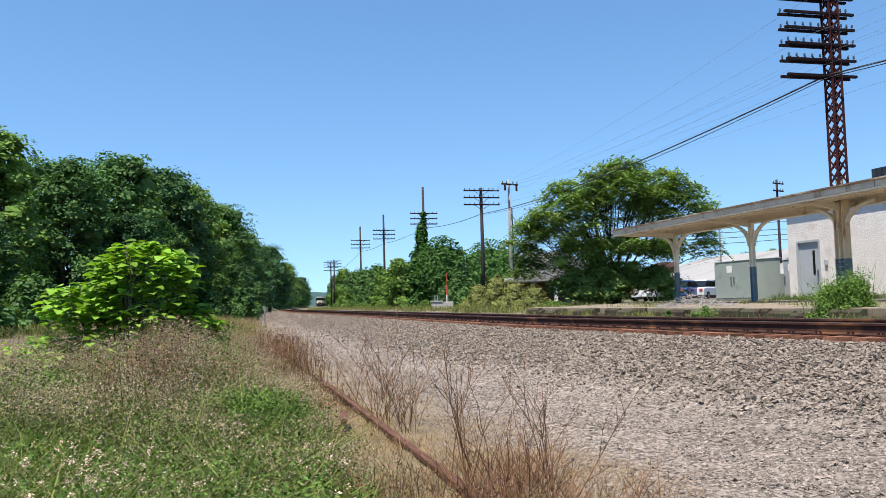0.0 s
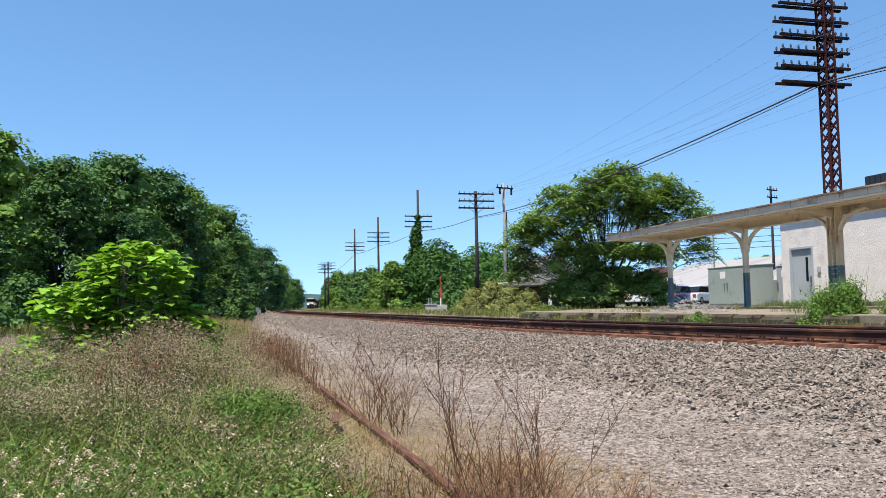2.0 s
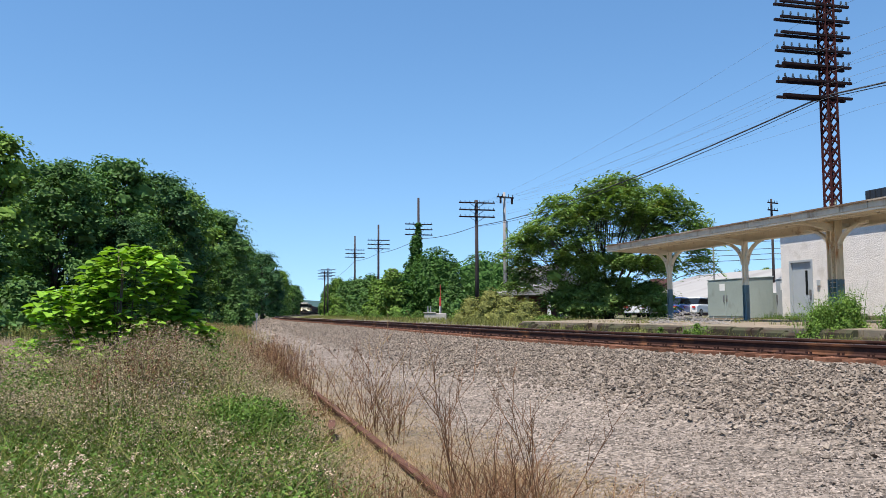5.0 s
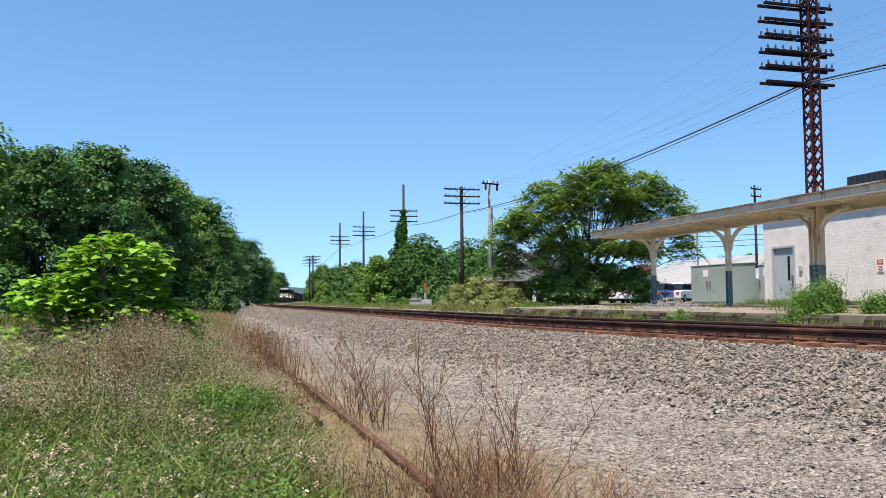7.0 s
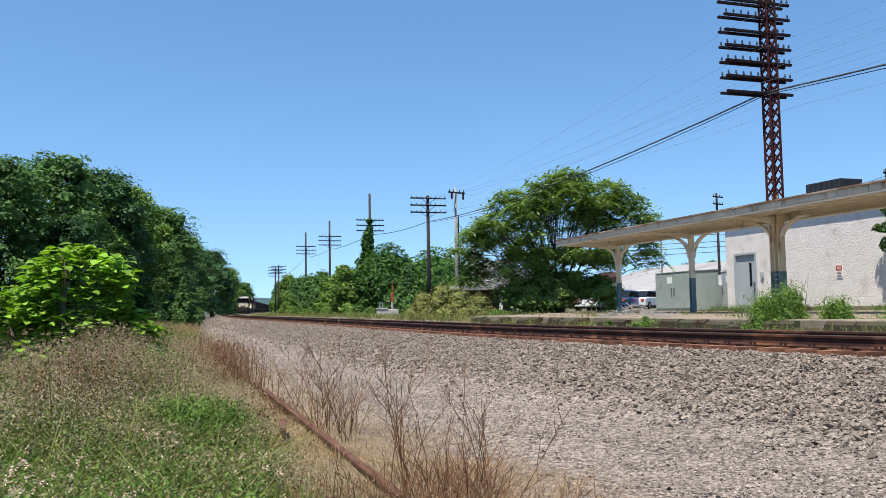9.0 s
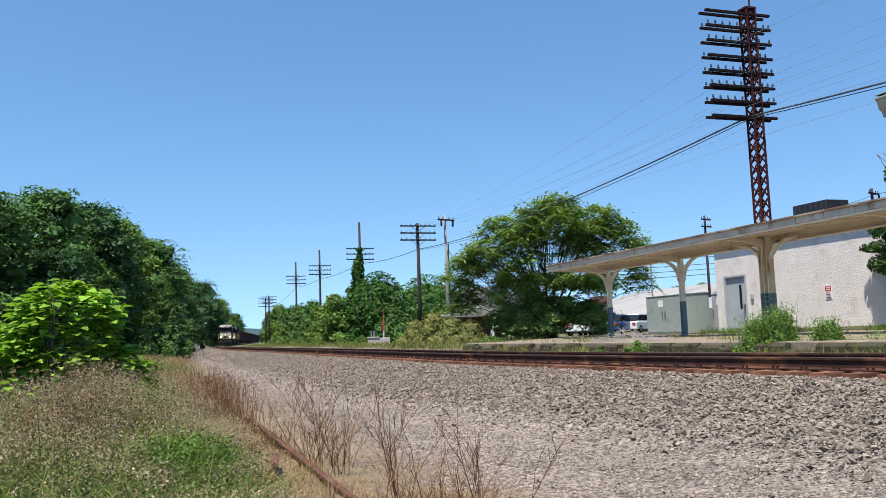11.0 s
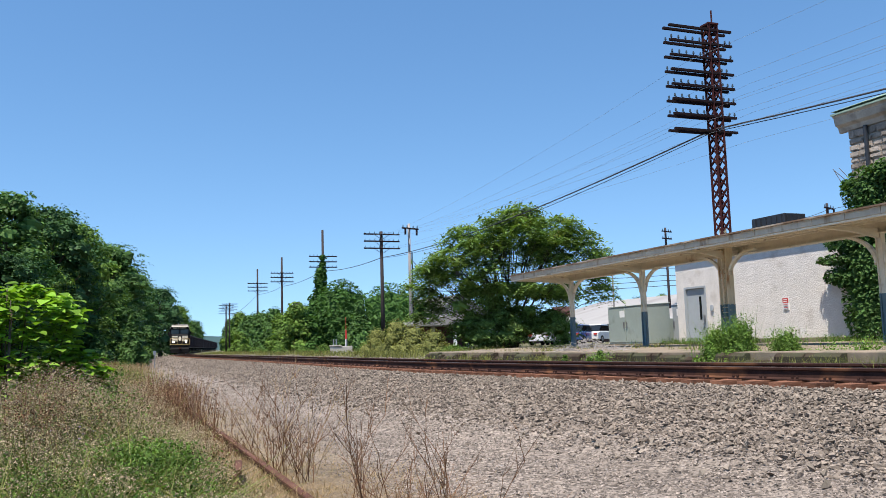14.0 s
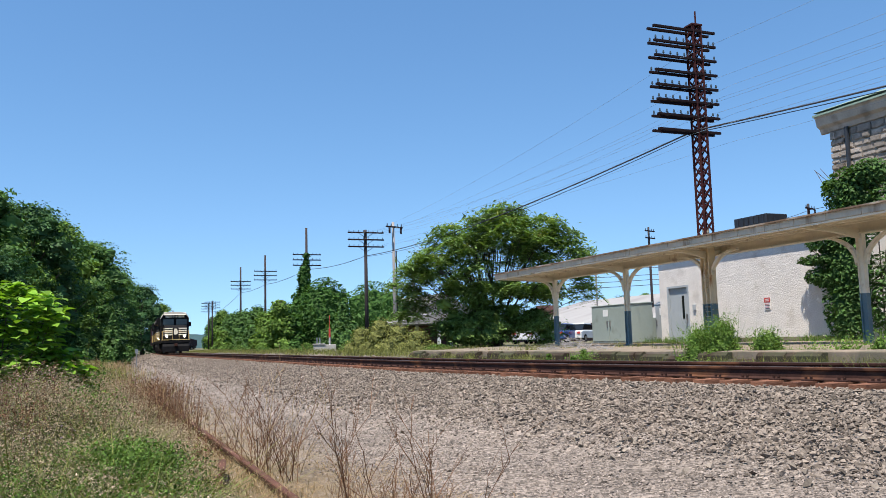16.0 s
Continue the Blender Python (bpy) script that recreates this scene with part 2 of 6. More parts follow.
FASCIA = mat("weathered_fascia", (0.56, 0.485, 0.375), 0.75, vary=0.15, scale=1.5, stain=(0.229, 0.141, 0.079), stain_at=0.64, stain_scale=2.2, stretch=(1, 1, 0.3))
LIP = mat("rusted_gutter", (0.150, 0.101, 0.070), 0.85, vary=0.3, scale=2, stain=(0.317, 0.264, 0.211), stain_at=0.55)
# cream toned down: the shade under the canopy is put into this colour
SOFFIT = mat("shaded_soffit_paint", (0.52, 0.47, 0.39), 0.7, vary=0.08, scale=2, stain=(0.440, 0.370, 0.264), stain_at=0.66)
ROOFING = mat("roofing", (0.220, 0.211, 0.202), 0.9, vary=0.2, scale=1)
TOWER_RUST = mat("oxide_red_steel", (0.042, 0.0106, 0.0114), 0.85, vary=0.35, scale=2, stain=(0.075, 0.025, 0.0176), stain_at=0.62, spec=0.2)
ARM_DARK = mat("weathered_arm_timber", (0.0106, 0.0053, 0.0070), 0.9, vary=0.3, scale=3, spec=0.15)
POLE_WOOD = mat("creosoted_pole", (0.042, 0.034, 0.034), 0.9, vary=0.3, scale=2, stretch=(4, 4, 0.3), bump=0.006)
POLE_GREY = mat("silvered_pole", (0.264, 0.246, 0.238), 0.85, vary=0.2, scale=2, stretch=(4, 4, 0.3))
INSUL = mat("insulator_glass", (0.040, 0.053, 0.062), 0.15, vary=0.1)
WIRE = mat("black_cable", (0.0158, 0.0158, 0.0194), 0.6, vary=0.1)
WIRE_THIN = mat("copper_wire", (0.141, 0.176, 0.202), 0.6, vary=0.1)
CABINET = mat("grey_green_enamel", (0.264, 0.304, 0.277), 0.45, vary=0.06, scale=1.2, stain=(0.194, 0.220, 0.194), stain_at=0.68)
DOOR_PAINT = mat("grey_door_paint", (0.317, 0.343, 0.361), 0.5, vary=0.06, scale=2)
DARK_GLASS = mat("dark_glass", (0.0132, 0.0158, 0.0176), 0.06, vary=0.1)
STEEL = mat("bare_steel", (0.308, 0.308, 0.317), 0.4, 0.8, vary=0.1)
HVAC = mat("dark_unit_paint", (0.0158, 0.0194, 0.026), 0.5, vary=0.25, scale=3)
RUBBLE = mat("grey_limestone", (0.290, 0.251, 0.216), 0.9, vary=0.35, scale=5, bump=0.012, bump_scale=18, each=0.4)
MORTAR = mat("lime_mortar", (0.352, 0.326, 0.290), 0.95, vary=0.15, scale=4, bump=0.01)
CORNICE = mat("cut_stone_cornice", (0.370, 0.326, 0.273), 0.85, vary=0.15, scale=2, stain=(0.220, 0.185, 0.150), stain_at=0.6)
COPPER = mat("green_copper", (0.211, 0.290, 0.238), 0.7, vary=0.2, scale=2)
WHITE = mat("white_paint", (0.686, 0.678, 0.660), 0.5, vary=0.05)
RED = mat("red_paint", (0.440, 0.040, 0.031), 0.5, vary=0.1)
SHED_ROOF = mat("grey_metal_roof", (0.299, 0.282, 0.264), 0.6, vary=0.1, scale=0.3, stain=(0.229, 0.211, 0.194), stain_at=0.6, stain_scale=0.2, stretch=(0.3, 1, 1))
BRICK_WALL = mat("brown_brick_wall", (0.141, 0.075, 0.062), 0.9, vary=0.2, scale=1.5)
CAR_WHITE = mat("white_car_paint", (0.660, 0.669, 0.686), 0.2, vary=0.03)
CAR_BLUE = mat("blue_car_paint", (0.044, 0.088, 0.246), 0.2, vary=0.05)
TYRE = mat("black_rubber", (0.0176, 0.0176, 0.0176), 0.85, vary=0.2)
LOCO_BLACK = mat("black_engine_paint", (0.0070, 0.0070, 0.0079), 0.7, spec=0.12, vary=0.2, scale=1.5, stain=(0.026, 0.023, 0.0194), stain_at=0.66)
LOCO_WHITE = mat("cream_white_stripe", (0.660, 0.616, 0.510), 0.5, vary=0.06)
# pale tone stands for sunlight on top of the cab
LOCO_ROOF = mat("sunlit_pale_roof", (0.440, 0.405, 0.352), 0.6, vary=0.15)
LOCO_GOLD = mat("dull_gold_paint", (0.484, 0.352, 0.141), 0.5, vary=0.1)
CAR_BODY = mat("coal_car_steel", (0.055, 0.036, 0.04), 0.65, vary=0.35, scale=0.8, stain=(0.088, 0.053, 0.040), stain_at=0.6)
COAL = mat("coal_load", (0.0176, 0.0176, 0.0194), 0.7, vary=0.4, scale=4, bump=0.08, bump_scale=5)
HEADLIGHT = glow_mat("lit_headlight", (1.0, 0.86, 0.62), 9)
BARK = mat("bark", (0.088, 0.070, 0.055), 0.95, vary=0.35, scale=5, bump=0.02, bump_scale=12, stretch=(3, 3, 0.5))
LEAF_OAK = leaf_mat("forest_leaf", (0.066, 0.132, 0.036))
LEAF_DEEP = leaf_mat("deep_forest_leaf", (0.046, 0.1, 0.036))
LEAF_LITE = leaf_mat("light_forest_leaf", (0.112, 0.19, 0.036))
LEAF_SUMAC = leaf_mat("tree_of_heaven_leaf", (0.13, 0.205, 0.055), thin=0.22)
LEAF_SEED = leaf_mat("yellow_seed_cluster", (0.211, 0.211, 0.040))
LEAF_VINE = leaf_mat("vine_leaf", (0.046, 0.106, 0.023))
LEAF_BIG = leaf_mat("large_soft_leaf", (0.17, 0.305, 0.034), thin=0.3)
GRASS = leaf_mat("green_clover", (0.082, 0.142, 0.027), island=0.65)
GRASS_DRY = leaf_mat("straw_stem", (0.273, 0.194, 0.114), thin=0.2)
WEED_GREY = leaf_mat("seeding_weed", (0.282, 0.220, 0.150), thin=0.12, island=0.5)
WEED_DARK = leaf_mat("dull_weed_leaf", (0.075, 0.077, 0.032), thin=0.12, island=0.5)
LILAC = leaf_mat("lilac_flower", (0.370, 0.264, 0.440), thin=0.2)
WEED_OLIVE = leaf_mat("olive_weed", (0.150, 0.158, 0.048), thin=0.2, island=0.6)
DEAD = mat("dead_brown_stalk", (0.132, 0.069, 0.037), 0.9, vary=0.35, scale=6, island=0.4)
PETAL = leaf_mat("pale_clover_flower", (0.546, 0.414, 0.352), thin=0.2)
# blue-green base colour has the distance haze painted in
HILL = mat("hazy_wooded_hill", (0.040, 0.075, 0.075), 1.0, vary=0.2, scale=0.05)


# ---- ground and track ----
def build_ground():
    ps = np.unique(np.concatenate([np.linspace(-900, -60, 12), np.linspace(-60, -16, 20), np.linspace(-16, 14, 121),
                                   np.linspace(14, 60, 40), np.linspace(60, 1200, 14)]))
    us = np.unique(np.concatenate([np.linspace(-300, -6, 16), np.linspace(-6, 50, 141), np.linspace(50, 120, 60),
                                   np.linspace(120, 460, 80), np.linspace(460, 2500, 12)]))
    pp, uu = np.meshgrid(ps, us)
    zz = ground_z(pp, uu)
    verts = np.stack([pp, uu, zz], -1).reshape(-1, 3)
    w, h = len(ps), len(us)
    i = (np.arange(h - 1)[:, None] * w + np.arange(w - 1)[None, :]).reshape(-1)
    me = faces_mesh("ground", verts, np.stack([i, i + 1, i + w + 1, i + w], 1))
    me.materials.append(GROUND)
    me.polygons.foreach_set("use_smooth", [True] * len(me.polygons))
    ob = new("ground", me)
    ob.matrix_world = LINE
    return tagged(ob, "grey gravel and dry weedy soil beside the railway", "ground", kind="structure")


ground = build_ground()

RAIL_SHAPE = [(-0.075, 0.0), (0.075, 0.0), (0.075, 0.012), (0.012, 0.035), (0.010, 0.125), (0.036, 0.140), (0.037, 0.168),
              (0.028, 0.176), (-0.028, 0.176), (-0.037, 0.168), (-0.036, 0.140), (-0.010, 0.125), (-0.012, 0.035), (-0.075, 0.012)]


def rail_mesh(side, u0, u1, step, head):
    """One rail of the main track; head: only its worn running face."""
    us = np.arange(u0, u1 + step, step)
    if head:
        shape = [(-0.029, 0.1765), (0.029, 0.1765), (0.029, 0.179), (-0.029, 0.179)]
    else:
        shape = RAIL_SHAPE
    k, vs, fs = len(shape), [], []
    for u in us:
        a = radians(heading(u))
        c, s = float(centre(u)), side * 0.755
        for x, z in shape:
            o = s + x
            vs.append((c + o * math.cos(a), u - o * math.sin(a), RAIL_TOP - 0.178 + z))
    for i in range(len(us) - 1):
        for j in range(k):
            a, b = i * k + j, i * k + (j + 1) % k
            fs.append((a, b, b + k, a + k))
    return Build().add(vs, fs)


track = thing("railway_track", LINE, "rusty steel rails on brown timber ties in grey ballast", "track", kind="structure")
for side in (-1, 1):
    r = part("rail", rail_mesh(side, -20, 460, 2.0, False), RUST, track, "dark rusty steel rail")
    part("running_face", rail_mesh(side, -20, 460, 2.0, True), RAIL_HEAD, r, "dull worn rail head")
tie_me = Build().box(-1.3, 1.3, -0.115, 0.115, -0.17, 0.0).mesh("tie")
tie_me.materials.append(TIE)
plate_me = Build().box(-0.17, 0.17, -0.09, 0.09, 0.0, 0.022).box(-0.12, -0.095, -0.05, -0.02, 0.02, 0.06).box(
    0.095, 0.12, 0.02, 0.05, 0.02, 0.06).box(-0.12, -0.095, 0.03, 0.06, 0.02, 0.055).mesh("tie_plate")
plate_me.materials.append(RUST)
far_ties = Build()
rng = random.Random(3)
for k in range(300):
    u = 2.0 + 0.51 * k
    a = -heading(u) + rng.uniform(-1.2, 1.2)
    if k < 110:
        t = part("tie", tie_me, TIE, track)
        t.matrix_basis = pose(float(centre(u)) + rng.uniform(-0.05, 0.05), u, RAIL_TOP - 0.188, 0, 0, a)
        for side in (-1, 1):
            q = part("tie_plate", plate_me, RUST, t)
            q.matrix_basis = pose(side * 0.755, 0, 0.0)
    else:
        far_ties.box(-1.3, 1.3, -0.115, 0.115, -0.17, 0.0, pose(float(centre(u)), u, RAIL_TOP - 0.188, 0, 0, a))
tagged(part("far_ties", far_ties, TIE, track), kind="stuff")


def stones(count, spots, size, seed, closed=True):
    """Angular lumps scattered at the given p, u spots."""
    r = np.random.default_rng(seed)
    base = np.array([(1, 0, 0), (-1, 0, 0), (0, 1, 0), (0, -1, 0), (0, 0, 1), (0, 0, -1)], float)
    tri = np.array([(0, 2, 4), (2, 1, 4), (1, 3, 4), (3, 0, 4), (2, 0, 5), (1, 2, 5), (3, 1, 5), (0, 3, 5)])
    v = base[None] * r.uniform(0.55, 1.15, (count, 6, 1)) + r.normal(0, 0.22, (count, 6, 3))
    v *= (size * r.uniform(0.5, 1.35, count) ** 1.3)[:, None, None] * np.stack(
        [r.uniform(0.7, 1.3, count), r.uniform(0.7, 1.3, count), r.uniform(0.45, 0.9, count)], -1)[:, None, :]
    a, b = r.uniform(0, 6.28, count), r.normal(0, 0.45, count)
    ca, sa, cb, sb = np.cos(a), np.sin(a), np.cos(b), np.sin(b)
    x, y, z = v[..., 0], v[..., 1], v[..., 2]
    y, z = y * cb[:, None] - z * sb[:, None], y * sb[:, None] + z * cb[:, None]
    x, y = x * ca[:, None] - y * sa[:, None], x * sa[:, None] + y * ca[:, None]
    v = np.stack([x, y, z], -1) + spots[:, None, :]
    f = (tri if closed else tri[:4])[None] + (np.arange(count) * 6)[:, None, None]
    return v.reshape(-1, 3), f.reshape(-1, 3)


def scatter_stones(name, count, u0, u1, q0, q1, size, seed, lift, label, power=1.0, closed=True, rock=None):
    r = np.random.default_rng(seed)
    u = u0 + (u1 - u0) * r.random(count) ** power
    q = r.uniform(q0, q1, count)
    q = np.where(q < q0 + 0.9, q + r.normal(0, 0.35, count), q)
    p = centre(u) + np.minimum(q, q1)
    spots = np.stack([p, u, ground_z(p, u) + lift * r.uniform(-0.3, 1, count)], -1)
    v, f = stones(count, spots, size, seed + 1, closed)
    me = faces_mesh(name, v, f)
    me.materials.append(rock or STONE)
    ob = new(name, me)
    ob.matrix_world = LINE
    return tagged(ob, label, "gravel", kind="stuff")


scatter_stones("ballast", 76000, 3, 60, -4.2, -1.36, 0.029, 11, 0.03, "coarse angular grey railway ballast beside the ties", 1.7)
scatter_stones("ballast_far_side", 9000, 3, 60, 1.1, 3.0, 0.042, 12, 0.03, "coarse angular ballast between the track and platform", 1.4)
scatter_stones("ballast_between_rails", 12000, 3, 50, -1.15, 1.15, 0.038, 13, -0.02, "coarse ballast filling between the ties", 1.4)
scatter_stones("gravel", 70000, 3, 30, -7.4, -3.4, 0.017, 14, 0.004, "fine crushed grey gravel of the access track", 2.0, False, GRAVEL)
scatter_stones("ballast_distant", 7000, 60, 150, -4.6, -1.4, 0.07, 15, 0.03, "coarse ballast along the distant track", 1.2)
scatter_stones("gravel_distant", 11000, 28, 115, -7.8, -4.1, 0.042, 16, 0.0, "grey gravel of the distant access track", 1.3, False, GRAVEL)
lump_meshes = []
for k in range(6):
    v, f = stones(1, np.zeros((1, 3)), 0.036, 40 + k)
    me = faces_mesh("stone", v, f)
    me.materials.append(STONE_PART)
    lump_meshes.append(me)
for k in range(260):
    u = 4.0 + 14 * rng.random() ** 1.3
    p = float(centre(u)) + rng.uniform(-5.2, -1.6)
    s = part("stone", lump_meshes[k % 6], STONE_PART, ground)
    s.matrix_basis = pose(p, u, float(ground_z(p, u)) + 0.03, rng.uniform(-30, 30), rng.uniform(-30, 30), rng.uniform(0, 360))


# ---- old siding rail in the weeds ----
def old_rail():
    b = Build()
    shape = [(x, z - 0.05) for x, z in RAIL_SHAPE]
    b.prism(shape, -14.0, 26.0, axis=1)
    ob = part("siding_rail", b, OLD_RUST)
    ob.matrix_world = place(1.57, 0, 0.07)
    tagged(ob, "rust-brown rail of a disused siding half buried in weeds", "rail")
    b = Build().prism(RAIL_SHAPE, 0.0, 0.75, axis=1)
    ob = part("rail_stub", b, OLD_RUST)
    ob.matrix_world = place(1.12, 8.4, 0.14, -8)
    tagged(ob, "short rusty offcut of rail lying on dry soil", "rail")


old_rail()


# ---- platform ----
def build_platform():
    t = thing("platform", LINE, "low weathered concrete station platform with weeds in its joints", "platform", kind="structure")
    n = 17
    for k in range(6, n):
        u0 = -3.0 + 2.0 * k
        b = Build().prism([(11.49, 0.3), (20.36, 0.3), (20.36, 1.17), (11.75, 1.13), (11.49, 1.12)], u0 + 0.01, u0 + 1.985, axis=1)
        part("slab", b, CONCRETE, t, bevel=0.02)
    r = random.Random(15)
    u = 9.0
    while u < 31.0:
        w = r.uniform(0.25, 0.9)
        lo, hi, a = 0.62 + r.uniform(-0.05, 0.1), 1.115 - r.random() ** 2 * 0.22, 11.30 + r.uniform(-0.04, 0.05)
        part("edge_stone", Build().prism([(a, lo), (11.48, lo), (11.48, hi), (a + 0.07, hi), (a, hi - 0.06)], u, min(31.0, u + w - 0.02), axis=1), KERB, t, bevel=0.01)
        u += w


build_platform()

# ---- platform canopy ----
COLS = [29.3, 24.43, 19.57, 14.7, 9.84]
CAN0, CAN1 = 8.2, 30.6


def bracket(sign, p=0.0):
    """A curved knee between a column and the beam above it."""
    o, i = [], []
    for k in range(9):
        a = math.pi / 2 * k / 8
        o.append((sign * (0.1 + 1.15 * (1 - math.cos(a))), 1.94 + 0.74 * math.sin(a)))
        i.append((sign * (0.16 + 1.09 * (1 - math.cos(a))), 1.86 + 0.76 * math.sin(a)))
    out = Build()
    ring = [(y, z) for y, z in o] + [(y, z) for y, z in i[::-1]]
    out.prism(ring, p - 0.055, p + 0.055, axis=0)
    return out


def build_canopy():
    t = thing("platform_canopy", LINE, "long cream-painted steel platform canopy with curved brackets and rust streaks", "canopy")
    for k in range(24):
        u0 = CAN0 + (CAN1 - CAN0) * k / 24
        part("fascia_panel", Build().box(14.96, 15.04, u0 + 0.008, CAN0 + (CAN1 - CAN0) * (k + 1) / 24 - 0.008, 3.90, 4.07), FASCIA, t, "weathered grey-brown fascia with drip stains", bevel=0.008)
    part("drip_edge", Build().box(14.985, 15.06, CAN0, CAN1, 3.85, 3.895), CREAM, t)
    part("gutter_lip", Build().box(14.90, 15.06, CAN0, CAN1 + 0.02, 4.06, 4.10), LIP, t, "rust-stained gutter lip")
    part("end_fascia", Build().prism([(15.05, 3.87), (16.9, 3.80), (17.22, 3.80), (17.22, 4.18), (15.05, 4.07)], CAN1 - 0.04, CAN1, axis=1), CREAM, t)
    part("soffit", Build().prism([(15.05, 3.93), (17.2, 4.07), (17.2, 4.11), (15.05, 3.99)], CAN0, CAN1 - 0.05, axis=1), SOFFIT, t, "cream board soffit with shade in its colour")
    part("roof_skin", Build().prism([(15.05, 4.0), (17.2, 4.12), (17.2, 4.17), (15.05, 4.05)], CAN0, CAN1 - 0.05, axis=1), ROOFING, t)
    part("back_fascia", Build().box(17.225, 17.28, CAN0, CAN1 - 0.05, 3.98, 4.19), CREAM, t)
    for p, z in ((15.6, 3.955), (16.3, 4.0)):
        part("purlin", Build().box(p - 0.035, p + 0.035, CAN0, CAN1 - 0.06, z - 0.07, z), CREAM, t)
    part("main_beam", Build().box(16.96, 17.04, CAN0, CAN1 - 0.2, 3.785, 4.05).box(16.86, 17.14, CAN0, CAN1 - 0.2, 3.76, 3.784), CREAM, t, "riveted cream beam with rust stains")
    for j, u in enumerate(COLS):
        big = j == 2
        c = new("column")
        c.parent = t
        c.matrix_basis = pose(17.0 if not big else 16.48, u, 1.15)
        w, d = (0.062, 0.08) if not big else (0.12, 0.17)
        paint = CREAM if not big else CREAM_RUST
        me = Build()
        for s in (-1, 1):
            me.box(-w, w, s * d - 0.012, s * d + 0.012, 1.18, 2.66 if not big else 2.84)
        me.box(-0.02, 0.02, -d, d, 1.18, 2.66 if not big else 2.84)
        if big:
            me.box(-w, w, -0.014, 0.014, 1.18, 3.4)
        part("shaft", me, paint, c, "cream steel shaft" if not big else "cream steel shaft streaked with orange rust")
        me = Build()
        for s in (-1, 1):
            me.box(-w - 0.004, w + 0.004, s * d - 0.016, s * d + 0.016, 0.0, 1.18)
        me.box(-0.026, 0.026, -d, d, 0.0, 1.18)
        if big:
            me.box(-w, w, -0.018, 0.018, 0.0, 1.18)
        part("painted_foot", me, BLUE_BASE, c, "slate-blue painted lower part")
        me = Build()
        for s in (-1, 1):
            for k in range(0 if big else 8, 17):
                for q in (-0.6, 0.6):
                    me.box(q * w - 0.012, q * w + 0.012, s * d - 0.024, s * d + 0.024, 0.1 + k * 0.15, 0.124 + k * 0.15)
        if big:
            for k in range(19):
                me.box(-w - 0.012, w + 0.012, -0.06, -0.035, 0.1 + k * 0.14, 0.125 + k * 0.14)
                me.box(-w - 0.012, w + 0.012, 0.035, 0.06, 0.1 + k * 0.14, 0.125 + k * 0.14)
        tagged(part("rivets", me, paint, c), kind="stuff")
        for s in (-1, 1):
            part("knee_bracket", bracket(s), CREAM, c, smooth=False)
        arm = Build()
        for s in (-1, 1):
            e = (1.92 if s < 0 else 0.2) if not big else (1.4 if s < 0 else 0.7)
            arm.prism([(s * 0.08, 2.50), (s * 0.08, 2.72), (s * e, 2.76), (s * e, 2.70), (s * e * 0.5, 2.64)], -0.05, 0.05, axis=1)
        part("cantilever_arm", arm, CREAM, c)


build_canopy()


# ---- signal cable tower ----
def build_tower():
    t = thing("lattice_tower", place(16.48, 19.57, 1.15), "tall oxide-red steel lattice telegraph tower with many cross-arms", "tower")
    w, top = 0.148, 9.5
    for sx in (-1, 1):
        for sy in (-1, 1):
            b = Build().box(sx * w - 0.035, sx * w + 0.035, sy * w - 0.012, sy * w + 0.012, 2.85, top)
            b.box(sx * w - 0.012, sx * w + 0.012, sy * w - 0.035, sy * w + 0.035, 2.85, top)
            part("leg", b, TOWER_RUST, t)
    n = 20
    for face in range(4):
        rot = pose(0, 0, 0, 0, 0, 90 * face)
        for k in range(n):
            z0, z1 = 2.95 + (top - 2.95) * k / n, 2.95 + (top - 2.95) * (k + 1) / n
            for s in (-1, 1):
                a, c = rot @ Vector((-s * w, -w, z0)), rot @ Vector((s * w, -w, z1))
                d = (c - a).normalized()
                nrm = rot.to_3x3() @ Vector((0, 1, 0))
                side = d.cross(nrm) * 0.022
                off = nrm * 0.008
                b = Build().add([a - side - off, a + side - off, c + side - off, c - side - off, a - side + off, a + side + off, c + side + off, c - side + off],
                      [(0, 1, 2, 3), (7, 6, 5, 4), (0, 4, 5, 1), (1, 5, 6, 2), (2, 6, 7, 3), (3, 7, 4, 0)])
                part("lacing_bar", b, TOWER_RUST, t)
    for k in range(8):
        z = 9.32 - 0.44 * k
        for s in (-1, 1):
            arm = part("cross_arm", Build().box(-1.57, 0.66, s * (w - 0.01) - 0.042, s * (w - 0.01) + 0.042, z - 0.036, z + 0.036), ARM_DARK, t, "dark weathered timber arm", bevel=0.006)
            if 0 < k < 7:
                for x in (-1.5, -1.25, -1.0, -0.75, -0.5, 0.24, 0.42, 0.6):
                    if (k * 7 + int(x * 100) + s) % 5 == 0:
                        continue
                    b = Build().tube([(x, s * (w - 0.01), z + 0.03), (x, s * (w - 0.01), z + 0.10)], 0.012, 5)
                    b.tube([(x, s * (w - 0.01), z + 0.08), (x, s * (w - 0.01), z + 0.12), (x, s * (w - 0.01), z + 0.16)], 0.034, 7, 0.022)
                    part("insulator", b, INSUL, arm, "glass insulator on a pin")
    part("top_cap", Build().box(-0.19, 0.19, -0.19, 0.19, top, top + 0.05).tube([(0.1, 0, top), (0.1, 0, top + 0.5)], 0.025, 6), TOWER_RUST, t)


build_tower()


